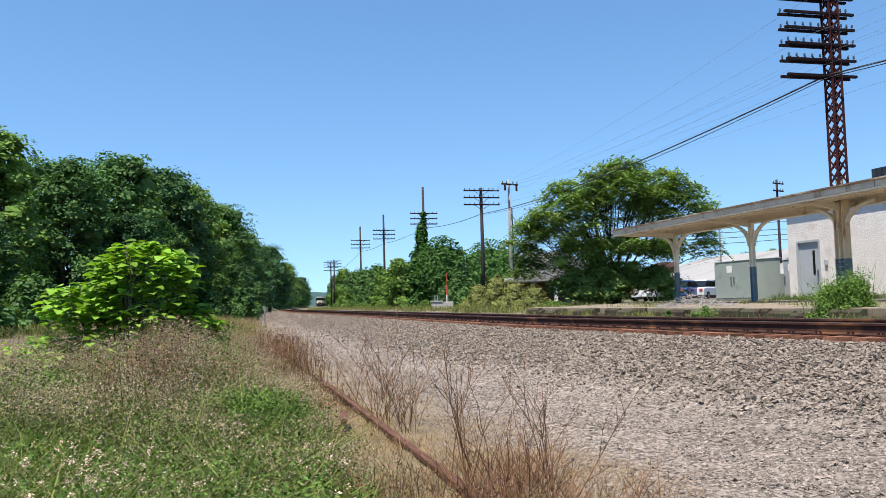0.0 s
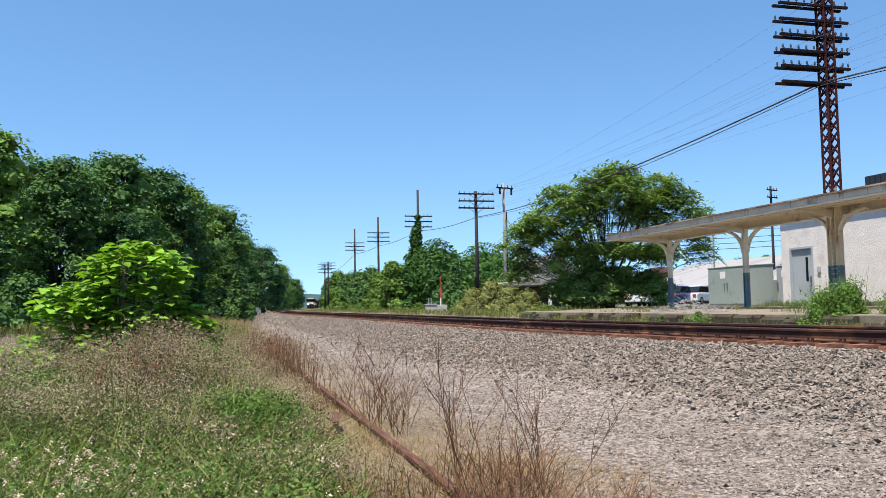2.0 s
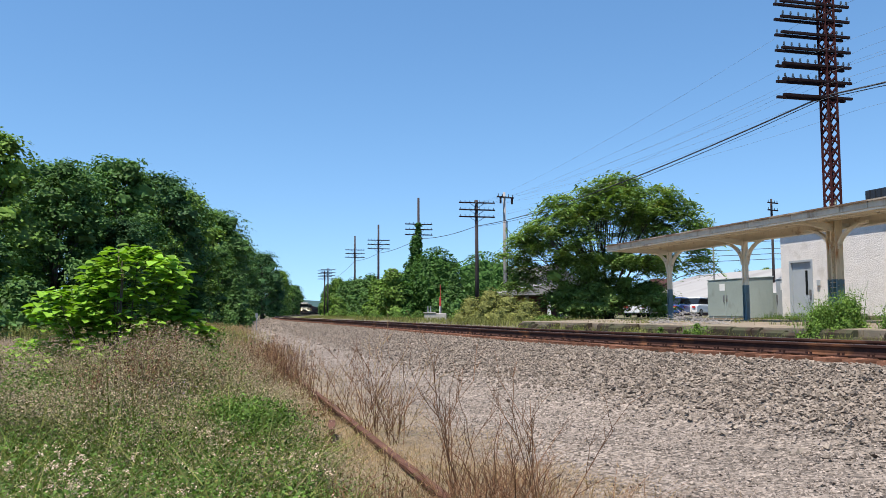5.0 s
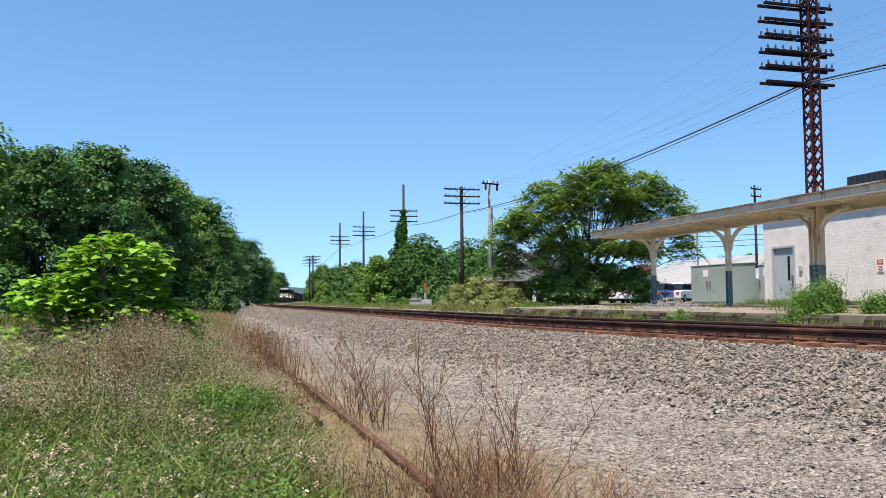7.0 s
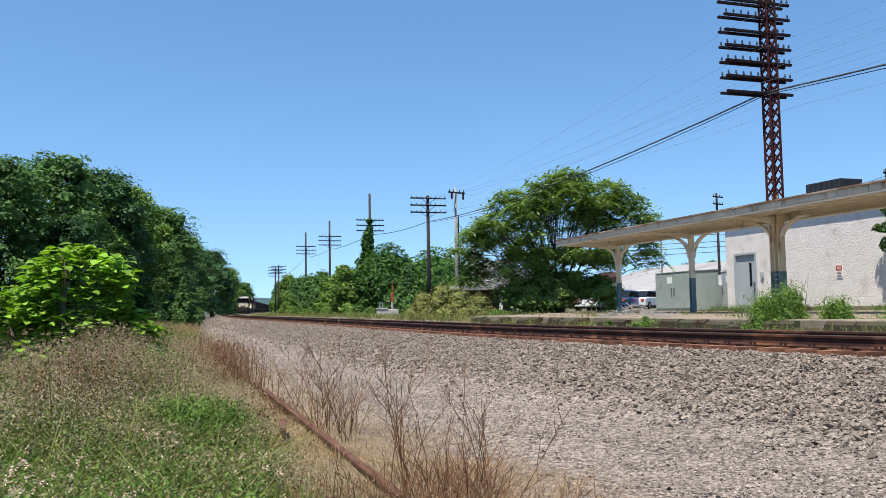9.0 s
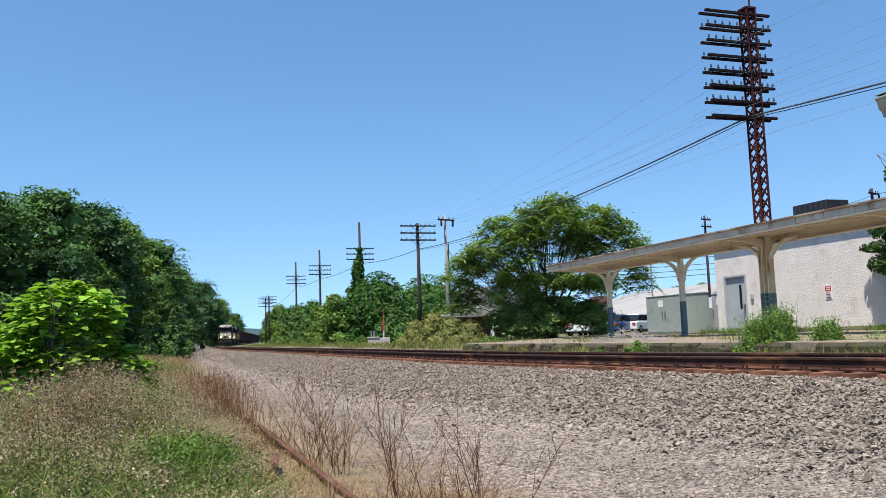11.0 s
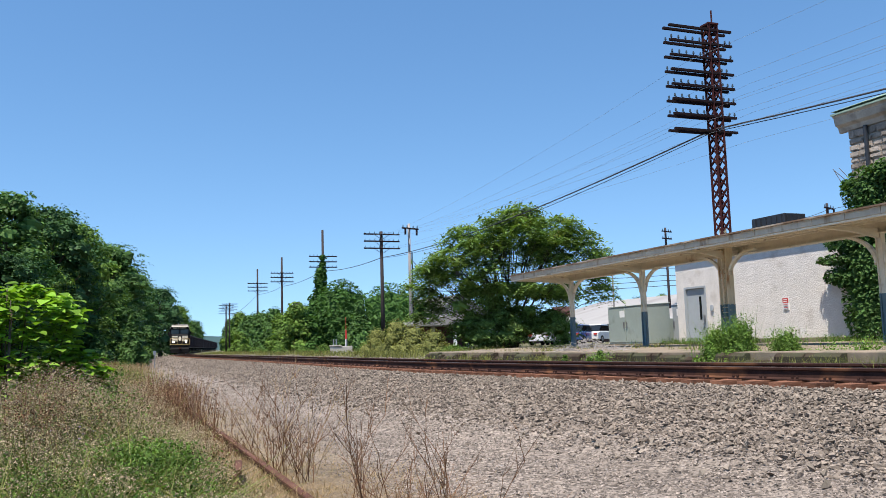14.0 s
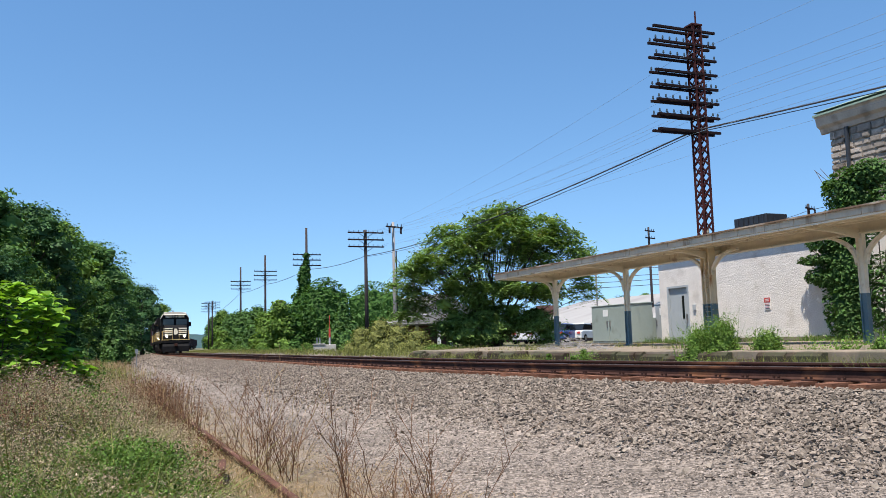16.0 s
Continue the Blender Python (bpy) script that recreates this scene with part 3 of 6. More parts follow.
# ---- telegraph poles ----
def telegraph_pole(bearing, distance, top, arms, first, name="telegraph_pole", lean=0.0, half=1.525, wood=None):
    b = radians(bearing)
    t = thing(name, Matrix.Translation(polar(bearing, distance, 0.9)) @ pose(0, 0, 0, 0, lean, TURN),
              "creosoted wooden telegraph pole with three cross-arms beside the railway", "pole", "telegraph poles along the line")
    part("post", Build().tube([(0, 0, -0.5), (0, 0, top * 0.5), (0, 0, top)], 0.17, 10, 0.12), wood or POLE_WOOD, t, smooth=True)
    for k in range(arms):
        z = first - 0.58 * k
        a = part("cross_arm", Build().box(-half, half, -0.2, -0.1, z - 0.055, z + 0.055), ARM_DARK, t, bevel=0.006)
        for x in np.linspace(-half + 0.1, half - 0.1, 8):
            part("insulator", Build().tube([(x, -0.15, z + 0.05), (x, -0.15, z + 0.1), (x, -0.15, z + 0.2)], 0.03, 6, 0.022), INSUL, a)
        br = Build()
        for s in (-1, 1):
            br.tube([(0, -0.16, z - 0.45), (s * 0.6, -0.16, z - 0.05)], 0.018, 4)
        part("arm_brace", br, ARM_DARK, a)
    return t


POLES = [(-7.33, 175, 9.9, 3, 9.6), (-5.52, 133, 12.8, 3, 10.55), (-3.92, 114, 12.6, 3, 10.45), (-1.18, 91, 13.1, 3, 10.2), (2.81, 68.5, 9.8, 3, 9.55)]
for b_, d_, top_, arms_, first_ in POLES:
    telegraph_pole(b_, d_, top_, arms_, first_)
telegraph_pole(-7.55, 182, 9.8, 4, 9.7)


def utility_pole(bearing, distance, top, label, arms=1, can=True, wood=None):
    t = thing("utility_pole", Matrix.Translation(polar(bearing, distance, 1.0)) @ pose(0, 0, 0, 0, 0, TURN + 20), label, "pole", "utility poles")
    part("post", Build().tube([(0, 0, -0.3), (0, 0, top * 0.5), (0, 0, top)], 0.145, 10, 0.10), wood or POLE_GREY, t, smooth=True)
    for k in range(arms):
        a = part("cross_arm", Build().box(-0.8, 0.8, -0.2, -0.1, top - 0.45 - 0.7 * k, top - 0.34 - 0.7 * k), ARM_DARK, t)
        for x in (-0.7, -0.3, 0.3, 0.7):
            part("insulator", Build().tube([(x, -0.15, top - 0.35 - 0.7 * k), (x, -0.15, top - 0.15 - 0.7 * k)], 0.045, 6, 0.03), INSUL, a)
    if can:
        part("cutout", Build().box(0.5, 0.62, -0.3, -0.2, top - 0.9, top - 0.45).box(-0.62, -0.5, -0.3, -0.2, top - 0.9, top - 0.45), ARM_DARK, t)
        part("conduit", Build().tube([(0.16, -0.1, 0.5), (0.16, -0.1, top - 2.2)], 0.045, 6), ARM_DARK, t)
    return t


utility_pole(4.72, 64, 9.65, "silver-grey wooden utility pole with cut-outs and conduits")
utility_pole(6.0, 76, 7.2, "short grey wooden utility pole behind a shed", 1, False)
utility_pole(22.0, 85, 11.1, "wooden utility pole with two arms behind the warehouse", 2, False, POLE_WOOD)
utility_pole(27.6, 90, 11.3, "wooden utility pole with cut-outs behind the white building", 1, True, POLE_WOOD)
utility_pole(31.9, 70, 10.2, "wooden utility pole half hidden by creeper", 1, True, POLE_WOOD)


def cable(name, pts, r, material, label, sag=0.02):
    b = Build()
    for a, c in zip(pts[:-1], pts[1:]):
        a, c = Vector(a), Vector(c)
        d = (c - a).length
        b.tube([a.lerp(c, k / 14) - Vector((0, 0, 4 * sag * d * (k / 14) * (1 - k / 14))) for k in range(15)], r, 5)
    return tagged(part(name, b, material), label, "cable")


tower_at = place(16.3, 19.57).translation
hang = [polar(-7.33, 175, 8.2), polar(-5.52, 133, 9.75), polar(-3.92, 114, 9.6), polar(-1.18, 91, 9.55), polar(2.81, 68.5, 8.55),
        Vector((tower_at.x, tower_at.y, 7.45)), place(23.0, -7.0, 7.9).translation]
cable("messenger_cable", hang, 0.026, WIRE, "thick black cable slung from pole to pole", 0.012)
cable("messenger_cable", [h + Vector((0.03, 0, -0.06)) for h in hang[4:]], 0.012, WIRE, "thick black cable slung from pole to pole", 0.014)
for i, (dz, dp) in enumerate(((0.3, -1.2), (0.75, -1.0), (0.8, 0.7), (1.2, -0.6), (1.65, -1.2), (1.68, 0.5), (2.1, 0.9), (2.55, -1.4), (1.2, 0.9), (0.3, 0.7))):
    a = polar(2.81, 68.5, 10.4 - 0.58 * (i % 3)) + Vector((dp, 0, 0))
    m_ = place(16.95 + dp, 19.57, 6.9 + dz).translation
    e = place(16.95 + dp, -16, 6.9 + dz).translation
    cable("telegraph_wire", [a, m_, e], 0.0035, WIRE_THIN, "thin weathered telegraph wire", 0.012)
cable("service_drop", [polar(4.72, 64, 8.1), polar(6.0, 76, 7.6), polar(13, 80, 7.2)], 0.03, WIRE, "black service cable beside the shed", 0.015)
for k, z in enumerate((5.2, 5.7, 6.2, 6.9)):
    cable("street_wire", [polar(5.9, 76, z + 1), polar(21.9, 85, z + 1.2), polar(40, 90, z + 1.4)], 0.028, WIRE, "black overhead street wire", 0.012)
cable("roof_wire", [polar(30.2, 33.5, 5.7), polar(31.9, 70, 10.4)], 0.02, WIRE, "black wire running to the roof unit", 0.01)
cable("roof_wire", [polar(29.6, 88, 12.4), polar(31.9, 70, 10.7), polar(40, 60, 10.8)], 0.02, WIRE, "black wire running behind the white building", 0.01)


# ---- white station building ----
def wall_grid(x, u0, u1, z0, z1, openings, thick):
    """A wall across p = x to x + thick, with openings (u0, u1, z0, z1) cut through."""
    us = sorted({u0, u1, *[o[0] for o in openings], *[o[1] for o in openings]})
    zs = sorted({z0, z1, *[o[2] for o in openings], *[o[3] for o in openings]})
    b = Build()
    for a, c in zip(us[:-1], us[1:]):
        for d, e in zip(zs[:-1], zs[1:]):
            if not any(o[0] <= a and c <= o[1] and o[2] <= d and e <= o[3] for o in openings):
                b.box(x, x + thick, a, c, d, e)
    return b


def build_white_building():
    t = thing("station_annex", LINE, "single-storey white stucco building with a grey steel door", "building")
    part("front_wall", Build().prism([(18.45, 1.0), (25.4, 1.0), (25.4, 3.28), (26.6, 3.28), (26.6, 1.0), (27.1, 1.0), (27.1, 4.62), (18.45, 4.62)], 20.4, 20.65, axis=0), PLASTER, t, "rough white stucco wall")
    part("end_wall", Build().box(20.66, 28, 26.84, 27.1, 1.0, 4.62), PLASTER, t)
    part("end_wall", Build().box(20.66, 22.9, 18.45, 18.7, 1.0, 4.62), PLASTER, t)
    part("back_wall", Build().box(28.0, 28.25, 21.1, 27.1, 1.0, 4.62), PLASTER, t)
    part("side_wall", Build().box(22.66, 22.9, 18.71, 21.09, 1.0, 4.62).box(22.91, 28, 21.1, 21.35, 1.0, 4.62), PLASTER, t)
    part("roof", Build().box(20.19, 22.9, 18.46, 27.3, 4.62, 4.74).box(22.9, 28.35, 21.06, 27.3, 4.62, 4.74), ROOFING, t)
    part("base_course", Build().box(20.37, 20.398, 18.5, 25.3, 1.17, 1.30), CONCRETE, t, bevel=0.01)
    d = part("door", Build().box(20.46, 20.52, 25.46, 26.54, 1.18, 3.22), DOOR_PAINT, t, "pale grey steel door, closed", bevel=0.006)
    part("door_frame", Build().box(20.38, 20.54, 25.37, 25.455, 1.17, 3.30).box(20.38, 20.54, 26.545, 26.63, 1.17, 3.30).box(20.38, 20.54, 25.456, 26.544, 3.225, 3.30), DOOR_PAINT, d)
    part("vision_panel", Build().box(20.45, 20.462, 25.72, 25.84, 2.05, 2.92), DARK_GLASS, d, "narrow dark glass slot")
    part("door_handle", Build().box(20.40, 20.46, 25.52, 25.60, 2.0, 2.22).tube([(20.42, 25.56, 1.9), (20.40, 25.66, 1.9)], 0.018, 6), STEEL, d)
    part("threshold", Build().box(20.2, 20.45, 25.4, 26.6, 1.165, 1.19), CONCRETE, d)
    return t


build_white_building()
sgn = thing("warning_sign", place(20.39, 21.42, 2.2) @ Matrix.Scale(0.8, 4), "small red and white warning sign on the stucco wall", "sign")
part("plate", Build().box(-0.02, 0.0, -0.17, 0.17, 0.0, 0.5), WHITE, sgn)
part("header", Build().box(-0.026, -0.021, -0.16, 0.16, 0.29, 0.49), RED, sgn, "red header")
for k in range(4):
    part("line_of_text", Build().box(-0.0255, -0.021, -0.12 + 0.02 * (k % 2), 0.12, 0.03 + 0.06 * k, 0.055 + 0.06 * k), RED if k % 2 else HVAC, sgn)
for k in range(2):
    part("line_of_text", Build().box(-0.031, -0.0265, -0.11, 0.10, 0.34 + 0.07 * k, 0.37 + 0.07 * k), WHITE, sgn)
jb = thing("junction_box", place(20.39, 25.05, 2.35), "small grey junction box on the wall", "box")
part("body", Build().box(-0.06, 0, -0.07, 0.07, 0, 0.2), DOOR_PAINT, jb, bevel=0.01)
hv = thing("roof_unit", place(22.7, 23.1, 4.74), "dark slatted air-conditioning unit on the flat roof", "air conditioner")
part("casing", Build().box(-0.5, 0.5, 0, 1.65, 0.08, 0.98), HVAC, hv, bevel=0.03)
for k in range(6):
    part("rib", Build().box(-0.54, -0.5, 0.1 + 0.26 * k, 0.17 + 0.26 * k, 0.12, 0.95), HVAC, hv)
for k in range(4):
    part("rib", Build().box(-0.4 + 0.25 * k, -0.33 + 0.25 * k, -0.04, 0.0, 0.12, 0.95), HVAC, hv)
part("feet", Build().box(-0.45, 0.45, 0.2, 0.3, 0.0, 0.08).box(-0.45, 0.45, 1.3, 1.4, 0, 0.08), STEEL, hv)


def build_cabinet(m, w, d, h, label, twin=True, paint=None):
    paint = paint or CABINET
    t = thing("electrical_cabinet", m, label, "cabinet")
    part("body", Build().prism([(0, 0), (d, 0), (d, h + 0.06), (0, h)], 0, w, axis=1), paint, t, bevel=0.015)
    part("lid", Build().prism([(-0.03, h + 0.002), (d + 0.02, h + 0.062), (d + 0.02, h + 0.1), (-0.03, h + 0.04)], -0.03, w + 0.03, axis=1), paint, t, bevel=0.01)
    for k in range(2 if twin else 1):
        a, c = (k * w / 2 + 0.03, (k + 1) * w / 2 - 0.012) if twin else (0.03, w - 0.03)
        dr = part("door", Build().box(-0.02, -0.001, a, c, 0.08, h - 0.06), paint, t, bevel=0.006)
        part("handle", Build().box(-0.06, -0.02, (a + 0.05) if k else (c - 0.1), (a + 0.1) if k else (c - 0.05), h * 0.42, h * 0.6), STEEL, dr)
    part("warning_label", Build().box(-0.026, -0.021, w * 0.52, w * 0.66, h * 0.72, h * 0.9), WHITE, t, "white warning labels")
    part("plinth", Build().box(-0.08, d + 0.08, -0.08, w + 0.08, -0.05, 0.0), CONCRETE, t)


build_cabinet(place(19.3, 27.75, 1.2), 2.55, 1.2, 1.5, "large grey-green steel transformer cabinet on the platform")
build_cabinet(place(21.3, 27.75, 1.2), 0.9, 0.8, 1.5, "pale grey utility cabinet beside the white building", False, DOOR_PAINT)
bin_ = thing("louvred_unit", place(21.2, 28.85, 1.1), "grey louvred machine behind the canopy posts", "machine")
part("casing", Build().box(0, 0.9, 0, 0.65, 0, 1.1), CABINET, bin_, bevel=0.02)
for k in range(7):
    part("slat", Build().box(-0.03, 0.0, 0.06, 0.59, 0.2 + 0.11 * k, 0.26 + 0.11 * k), HVAC, bin_)


# ---- stone building ----
def build_stone_building():
    t = thing("stone_station_house", LINE, "old two-storey grey rubble-stone station house with a moulded cornice", "building")
    x, end, top = 23.0, 20.7, 8.25
    win = (16.2, 17.6, 4.9, 7.6)
    part("front_wall", wall_grid(x, -6, end, 1.0, top, [win], 0.4), MORTAR, t)
    part("end_wall", Build().box(x + 0.41, 35, end - 0.4, end, 1.0, top), MORTAR, t)
    part("back_wall", Build().box(35, 35.4, -6, end, 1.0, top).box(x + 0.41, 35, -6, -5.6, 1, top), MORTAR, t)
    r = random.Random(8)
    z = 4.2
    while z < top - 0.25:
        h = r.uniform(0.16, 0.34)
        u = end + 0.02
        while u > 14.2:
            w = r.uniform(0.2, 0.6)
            u0, u1 = u - w, u
            u = u0
            if u0 < win[1] + 0.2 and u1 > win[0] - 0.2 and z + h > win[2] and z < win[3]:
                continue
            g, k = 0.018, r.uniform(0.02, 0.09)
            z1 = min(z + h * r.uniform(0.82, 1.0), top - 0.02)
            part("stone", Build().box(x - k, x + 0.02, u0 + g, u1 - g, z + g, z1 - g).box(
                x - k - 0.02, x - k, u0 + 0.05, u1 - 0.05, z + 0.045, z1 - 0.045), RUBBLE, t)
        z += h
    a, b, c, d = win
    part("window_surround", Build().box(x - 0.1, x + 0.1, a - 0.18, a, c - 0.2, d + 0.2).box(x - 0.1, x + 0.1, b, b + 0.18, c - 0.2, d + 0.2).box(x - 0.1, x + 0.1, a, b, d, d + 0.2), CORNICE, t)
    part("window", Build().box(x + 0.2, x + 0.24, a, b, c, d), DARK_GLASS, t)
    part("sash", Build().box(x + 0.16, x + 0.2, a, b, 6.2, 6.3).box(x + 0.16, x + 0.2, a, a + 0.1, c, d).box(x + 0.16, x + 0.2, b - 0.1, b, c, d), WHITE, t)
    prof = [(x + 0.02, top - 0.12), (x - 0.08, top - 0.1), (x - 0.12, top + 0.06), (x - 0.25, top + 0.14), (x - 0.3, top + 0.4), (x - 0.38, top + 0.46), (x + 0.02, top + 0.5)]
    part("cornice", Build().prism(prof, -6.5, end + 0.36, axis=1), CORNICE, t, "moulded stone cornice", bevel=0.01)
    part("gutter", Build().prism([(x - 0.4, top + 0.465), (x - 0.4, top + 0.53), (x, top + 0.6), (x, top + 0.51)], -6.5, end + 0.38, axis=1), COPPER, t, "green copper roof edge")
    part("end_cornice", Build().prism([(end - 0.4, top - 0.1), (end + 0.1, top - 0.1), (end + 0.14, top + 0.1), (end + 0.35, top + 0.2), (end + 0.36, top + 0.46), (end - 0.4, top + 0.5)], x + 0.03, 35.5, axis=0), CORNICE, t)
    part("roof", Build().add([(x - 0.38, -6.5, top + 0.61), (x - 0.38, end + 0.38, top + 0.61), (36, end + 0.38, top + 0.61), (36, -6.5, top + 0.61), (29, 1, top + 2.9), (29, 14, top + 2.9)],
                             [(0, 4, 5, 1), (1, 5, 2), (2, 5, 4, 3), (3, 4, 0), (0, 1, 2, 3)]), COPPER, t, "low hipped green roof")
    part("downpipe", Build().tube([(x - 0.14, end - 0.75, top - 0.1), (x - 0.14, end - 0.75, 1.2)], 0.07, 8), HVAC, t, "dark iron downpipe")


build_stone_building()


# ---- foliage ----
def leaf_cloud(centres, out, size, rng_, droop=0.25, wide=0.55, spread=0.6):
    """Kite-shaped leaves at the given places, facing up and roughly outwards."""
    n = len(centres)
    nrm = 0.7 * out + rng_.normal(0, spread * 0.75, (n, 3)) + np.array([0, 0, 0.95])
    nrm /= np.linalg.norm(nrm, axis=1, keepdims=True) + 1e-9
    d = rng_.normal(0, 1, (n, 3)) + np.array([0, 0, -droop])
    d -= nrm * (d * nrm).sum(1, keepdims=True)
    d /= np.linalg.norm(d, axis=1, keepdims=True) + 1e-9
    w = np.cross(nrm, d)
    s = size * rng_.uniform(0.6, 1.35, (n, 1))
    tip = d * s - np.array([0, 0, 1.0]) * s * 0.15
    return np.stack([centres - d * s * 0.7, centres + w * s * wide + d * s * 0.1, centres + tip, centres - w * s * wide + d * s * 0.1], 1)


def sprays(lobes, count, per, reach, rng_):
    """Flat drooping sprays of leaves on the skin of a crown's lumps, with bare gaps between them."""
    lobes = np.asarray(lobes, float)
    area = lobes[:, 3] * lobes[:, 4] + lobes[:, 3] * lobes[:, 5]
    k = rng_.choice(len(lobes), count, p=area / area.sum())
    d = rng_.normal(0, 1, (count, 3)) + np.array([0, 0, 0.25])
    d /= np.linalg.norm(d, axis=1, keepdims=True)
    heart = lobes[k, :3] + d * lobes[k, 3:] * rng_.uniform(0.72, 1.16, (count, 1))
    c, o = np.repeat(heart, per, 0), np.repeat(d, per, 0)
    r = rng_.normal(0, 1, (count * per, 3)) * np.array([0.55, 0.55, 0.16]) * reach * np.repeat(rng_.uniform(0.6, 1.3, (count, 1)), per, 0)
    r[:, 2] -= 0.35 * np.hypot(r[:, 0], r[:, 1])
    return c + r, o


def lobe_points(lobes, count, rng_, deep=0.5):
    """Points near the skin of a set of ellipsoids (x, y, z, rx, ry, rz), with the outward direction."""
    lobes = np.asarray(lobes, float)
    area = (lobes[:, 3] * lobes[:, 4] + lobes[:, 3] * lobes[:, 5] + lobes[:, 4] * lobes[:, 5])
    k = rng_.choice(len(lobes), count, p=area / area.sum())
    d = rng_.normal(0, 1, (count, 3))
    d /= np.linalg.norm(d, axis=1, keepdims=True)
    rad = 1.06 - deep * rng_.random(count) ** 1.6
    return lobes[k, :3] + d * lobes[k, 3:] * rad[:, None], d


def core(lobes, shrink=0.72):
    """Dark inner mass of a crown."""
    b = Build()
    for x, y, z, rx, ry, rz in lobes:
        vs, fs = [], []
        for i in range(5):
            a = math.pi * (i + 0.5) / 5
            for j in range(7):
                c = 2 * math.pi * j / 7
                k = shrink * (0.85 + 0.25 * math.sin(3.1 * j + 1.7 * i + x))
                vs.append((x + rx * k * math.sin(a) * math.cos(c), y + ry * k * math.sin(a) * math.sin(c), z + rz * k * math.cos(a)))
        for i in range(4):
            for j in range(7):
                a, c = i * 7 + j, i * 7 + (j + 1) % 7
                fs.append((a, c, c + 7, a + 7))
        fs += [tuple(range(7))[::-1], tuple(range(28, 35))]
        b.add(vs, fs)
    return b


def crown_lobes(height, width, seed, base=0.25, n=26, shape=0.5):
    """Lumps of a broad crown, wide below its middle and rounded above."""
    r = random.Random(seed)
    out = []
    for k in range(n):
        f = ((k + 0.5) / n) ** 0.85
        s = width * r.uniform(0.13, 0.21)
        z = height * (base + (1.0 - base) * f)
        ring = max(0.0, width * 0.5 * math.sqrt(max(0.02, 1 - ((f - 0.38) / 0.64) ** 2)) - s * 0.6)
        a = k * 2.39996 + r.uniform(-0.4, 0.4)
        d = ring * r.uniform(0.6, 1.05)
        out.append((d * math.cos(a), d * math.sin(a), min(z, height - s * 0.8), s, s, s * r.uniform(0.65, 0.9)))
    return out


def tree(name, m, height, width, seed, leaf, label, leaves=5200, size=0.3, base=0.22, group="", n=26, category="tree", shape=0.5):
    rng_ = np.random.default_rng(seed)
    r = random.Random(seed)
    t = thing(name, m, label, category, group)
    lobes = crown_lobes(height, width, seed, base, n, shape)
    b = Build()
    pts = [(0, 0, -0.4)]
    for k in range(1, 6):
        pts.append((r.uniform(-0.03, 0.03) * width, r.uniform(-0.03, 0.03) * width, height * 0.16 * k))
    b.tube(pts, 0.022 * height, 8, 0.006 * height)
    part("trunk", b, BARK, t, smooth=True)
    limbs = Build()
    for x, y, z, *_ in lobes[::2]:
        z0 = max(0.12 * height, z - 0.25 * height)
        limbs.tube([(0, 0, z0), (x * 0.5, y * 0.5, (z0 + z) / 2 + 0.1), (x, y, z)], 0.008 * height, 5, 0.002 * height)
    part("branchwork", limbs, BARK, t, smooth=True)
    p, d = sprays(lobes, leaves // 14, 14, 0.085 * width, rng_)
    c = part("crown", quads("crown", leaf_cloud(p, d, size, rng_)), leaf, t, "crown of many small leaves")
    part("inner_foliage", core(lobes, 0.66), leaf, c)
    return t


# woods on the far left, following the line
FOREST = [(-27.8, 62, 11.1), (-24.6, 70, 9.2), (-21.4, 80, 9.5), (-18.3, 90, 8.9), (-15.1, 104, 8.1), (-13.6, 125, 6.7), (-11.2, 180, 4.4), (-10.0, 260, 2.8), (-8.8, 420, 1.6)]
KINDS = []
for k, (leaf, label) in enumerate(((LEAF_OAK, "broad dark-green deciduous tree at the edge of the wood"), (LEAF_DEEP, "dense deep-green deciduous tree in the wood"),
                                   (LEAF_LITE, "fresh green deciduous tree at the edge of the wood"), (LEAF_OAK, "tall rounded deciduous tree in the wood"))):
    KINDS.append((leaf, label, k))
fr = random.Random(21)
masters = {}


def forest_tree(x, y, z, height, kind):
    width = (8.4, 9.4, 7.8, 10.0)[kind]
    if kind not in masters:
        leaf, label, _ = KINDS[kind]
        masters[kind] = tree("forest_tree", Matrix.Translation((x, y, z)) @ Matrix.Scale(height / 14, 4), 14, width, 50 + kind, leaf, label, 12600, 0.185, 0.06, "woods along the line", 40)
        return
    ob = copy_thing(masters[kind], pose(x, y, z, 0, 0, fr.uniform(0, 360)))
    s = height / 14 * fr.uniform(0.96, 1.04)
    ob.scale = (s, s, s)


def forest():
    bs, ds, es = zip(*FOREST)
    k = 0
    b = -38.0
    while b < -8.9:
        d = float(np.interp(b, bs, ds)) if b > -27.8 else 62 - (-27.8 - b) * 1.2
        e = 1.01 * float(np.interp(b, bs, es)) if b > -27.8 else 11.2
        h = d * math.tan(radians(e)) + EYE - 0.4 + (0.7 if b < -27.0 else 0)
        side = math.degrees(3.1 / d) * min(1.0, max(0.0, (b + 20) / 7))
        q = polar(b - side, d + 3.0)
        forest_tree(q.x, q.y, 0.4, h * fr.uniform(0.99, 1.08), k % 4)
        for back_, f in ((6.5, 0.98), (-4.5, 0.66)):
            q = polar(b - side + fr.uniform(-0.8, 0.4 if side else 0.8), d + back_ * (1 + d / 300) + fr.uniform(-1, 1))
            if back_ < 0 and fr.random() < 0.25:
                continue
            forest_tree(q.x, q.y, 0.4, h * f * fr.uniform(0.8, 1.0), (k + (2 if back_ > 0 else 1)) % 4)
        k += 1
        b += math.degrees(4.4 / d) * (1.0 if b < -20 else 0.78)


forest()


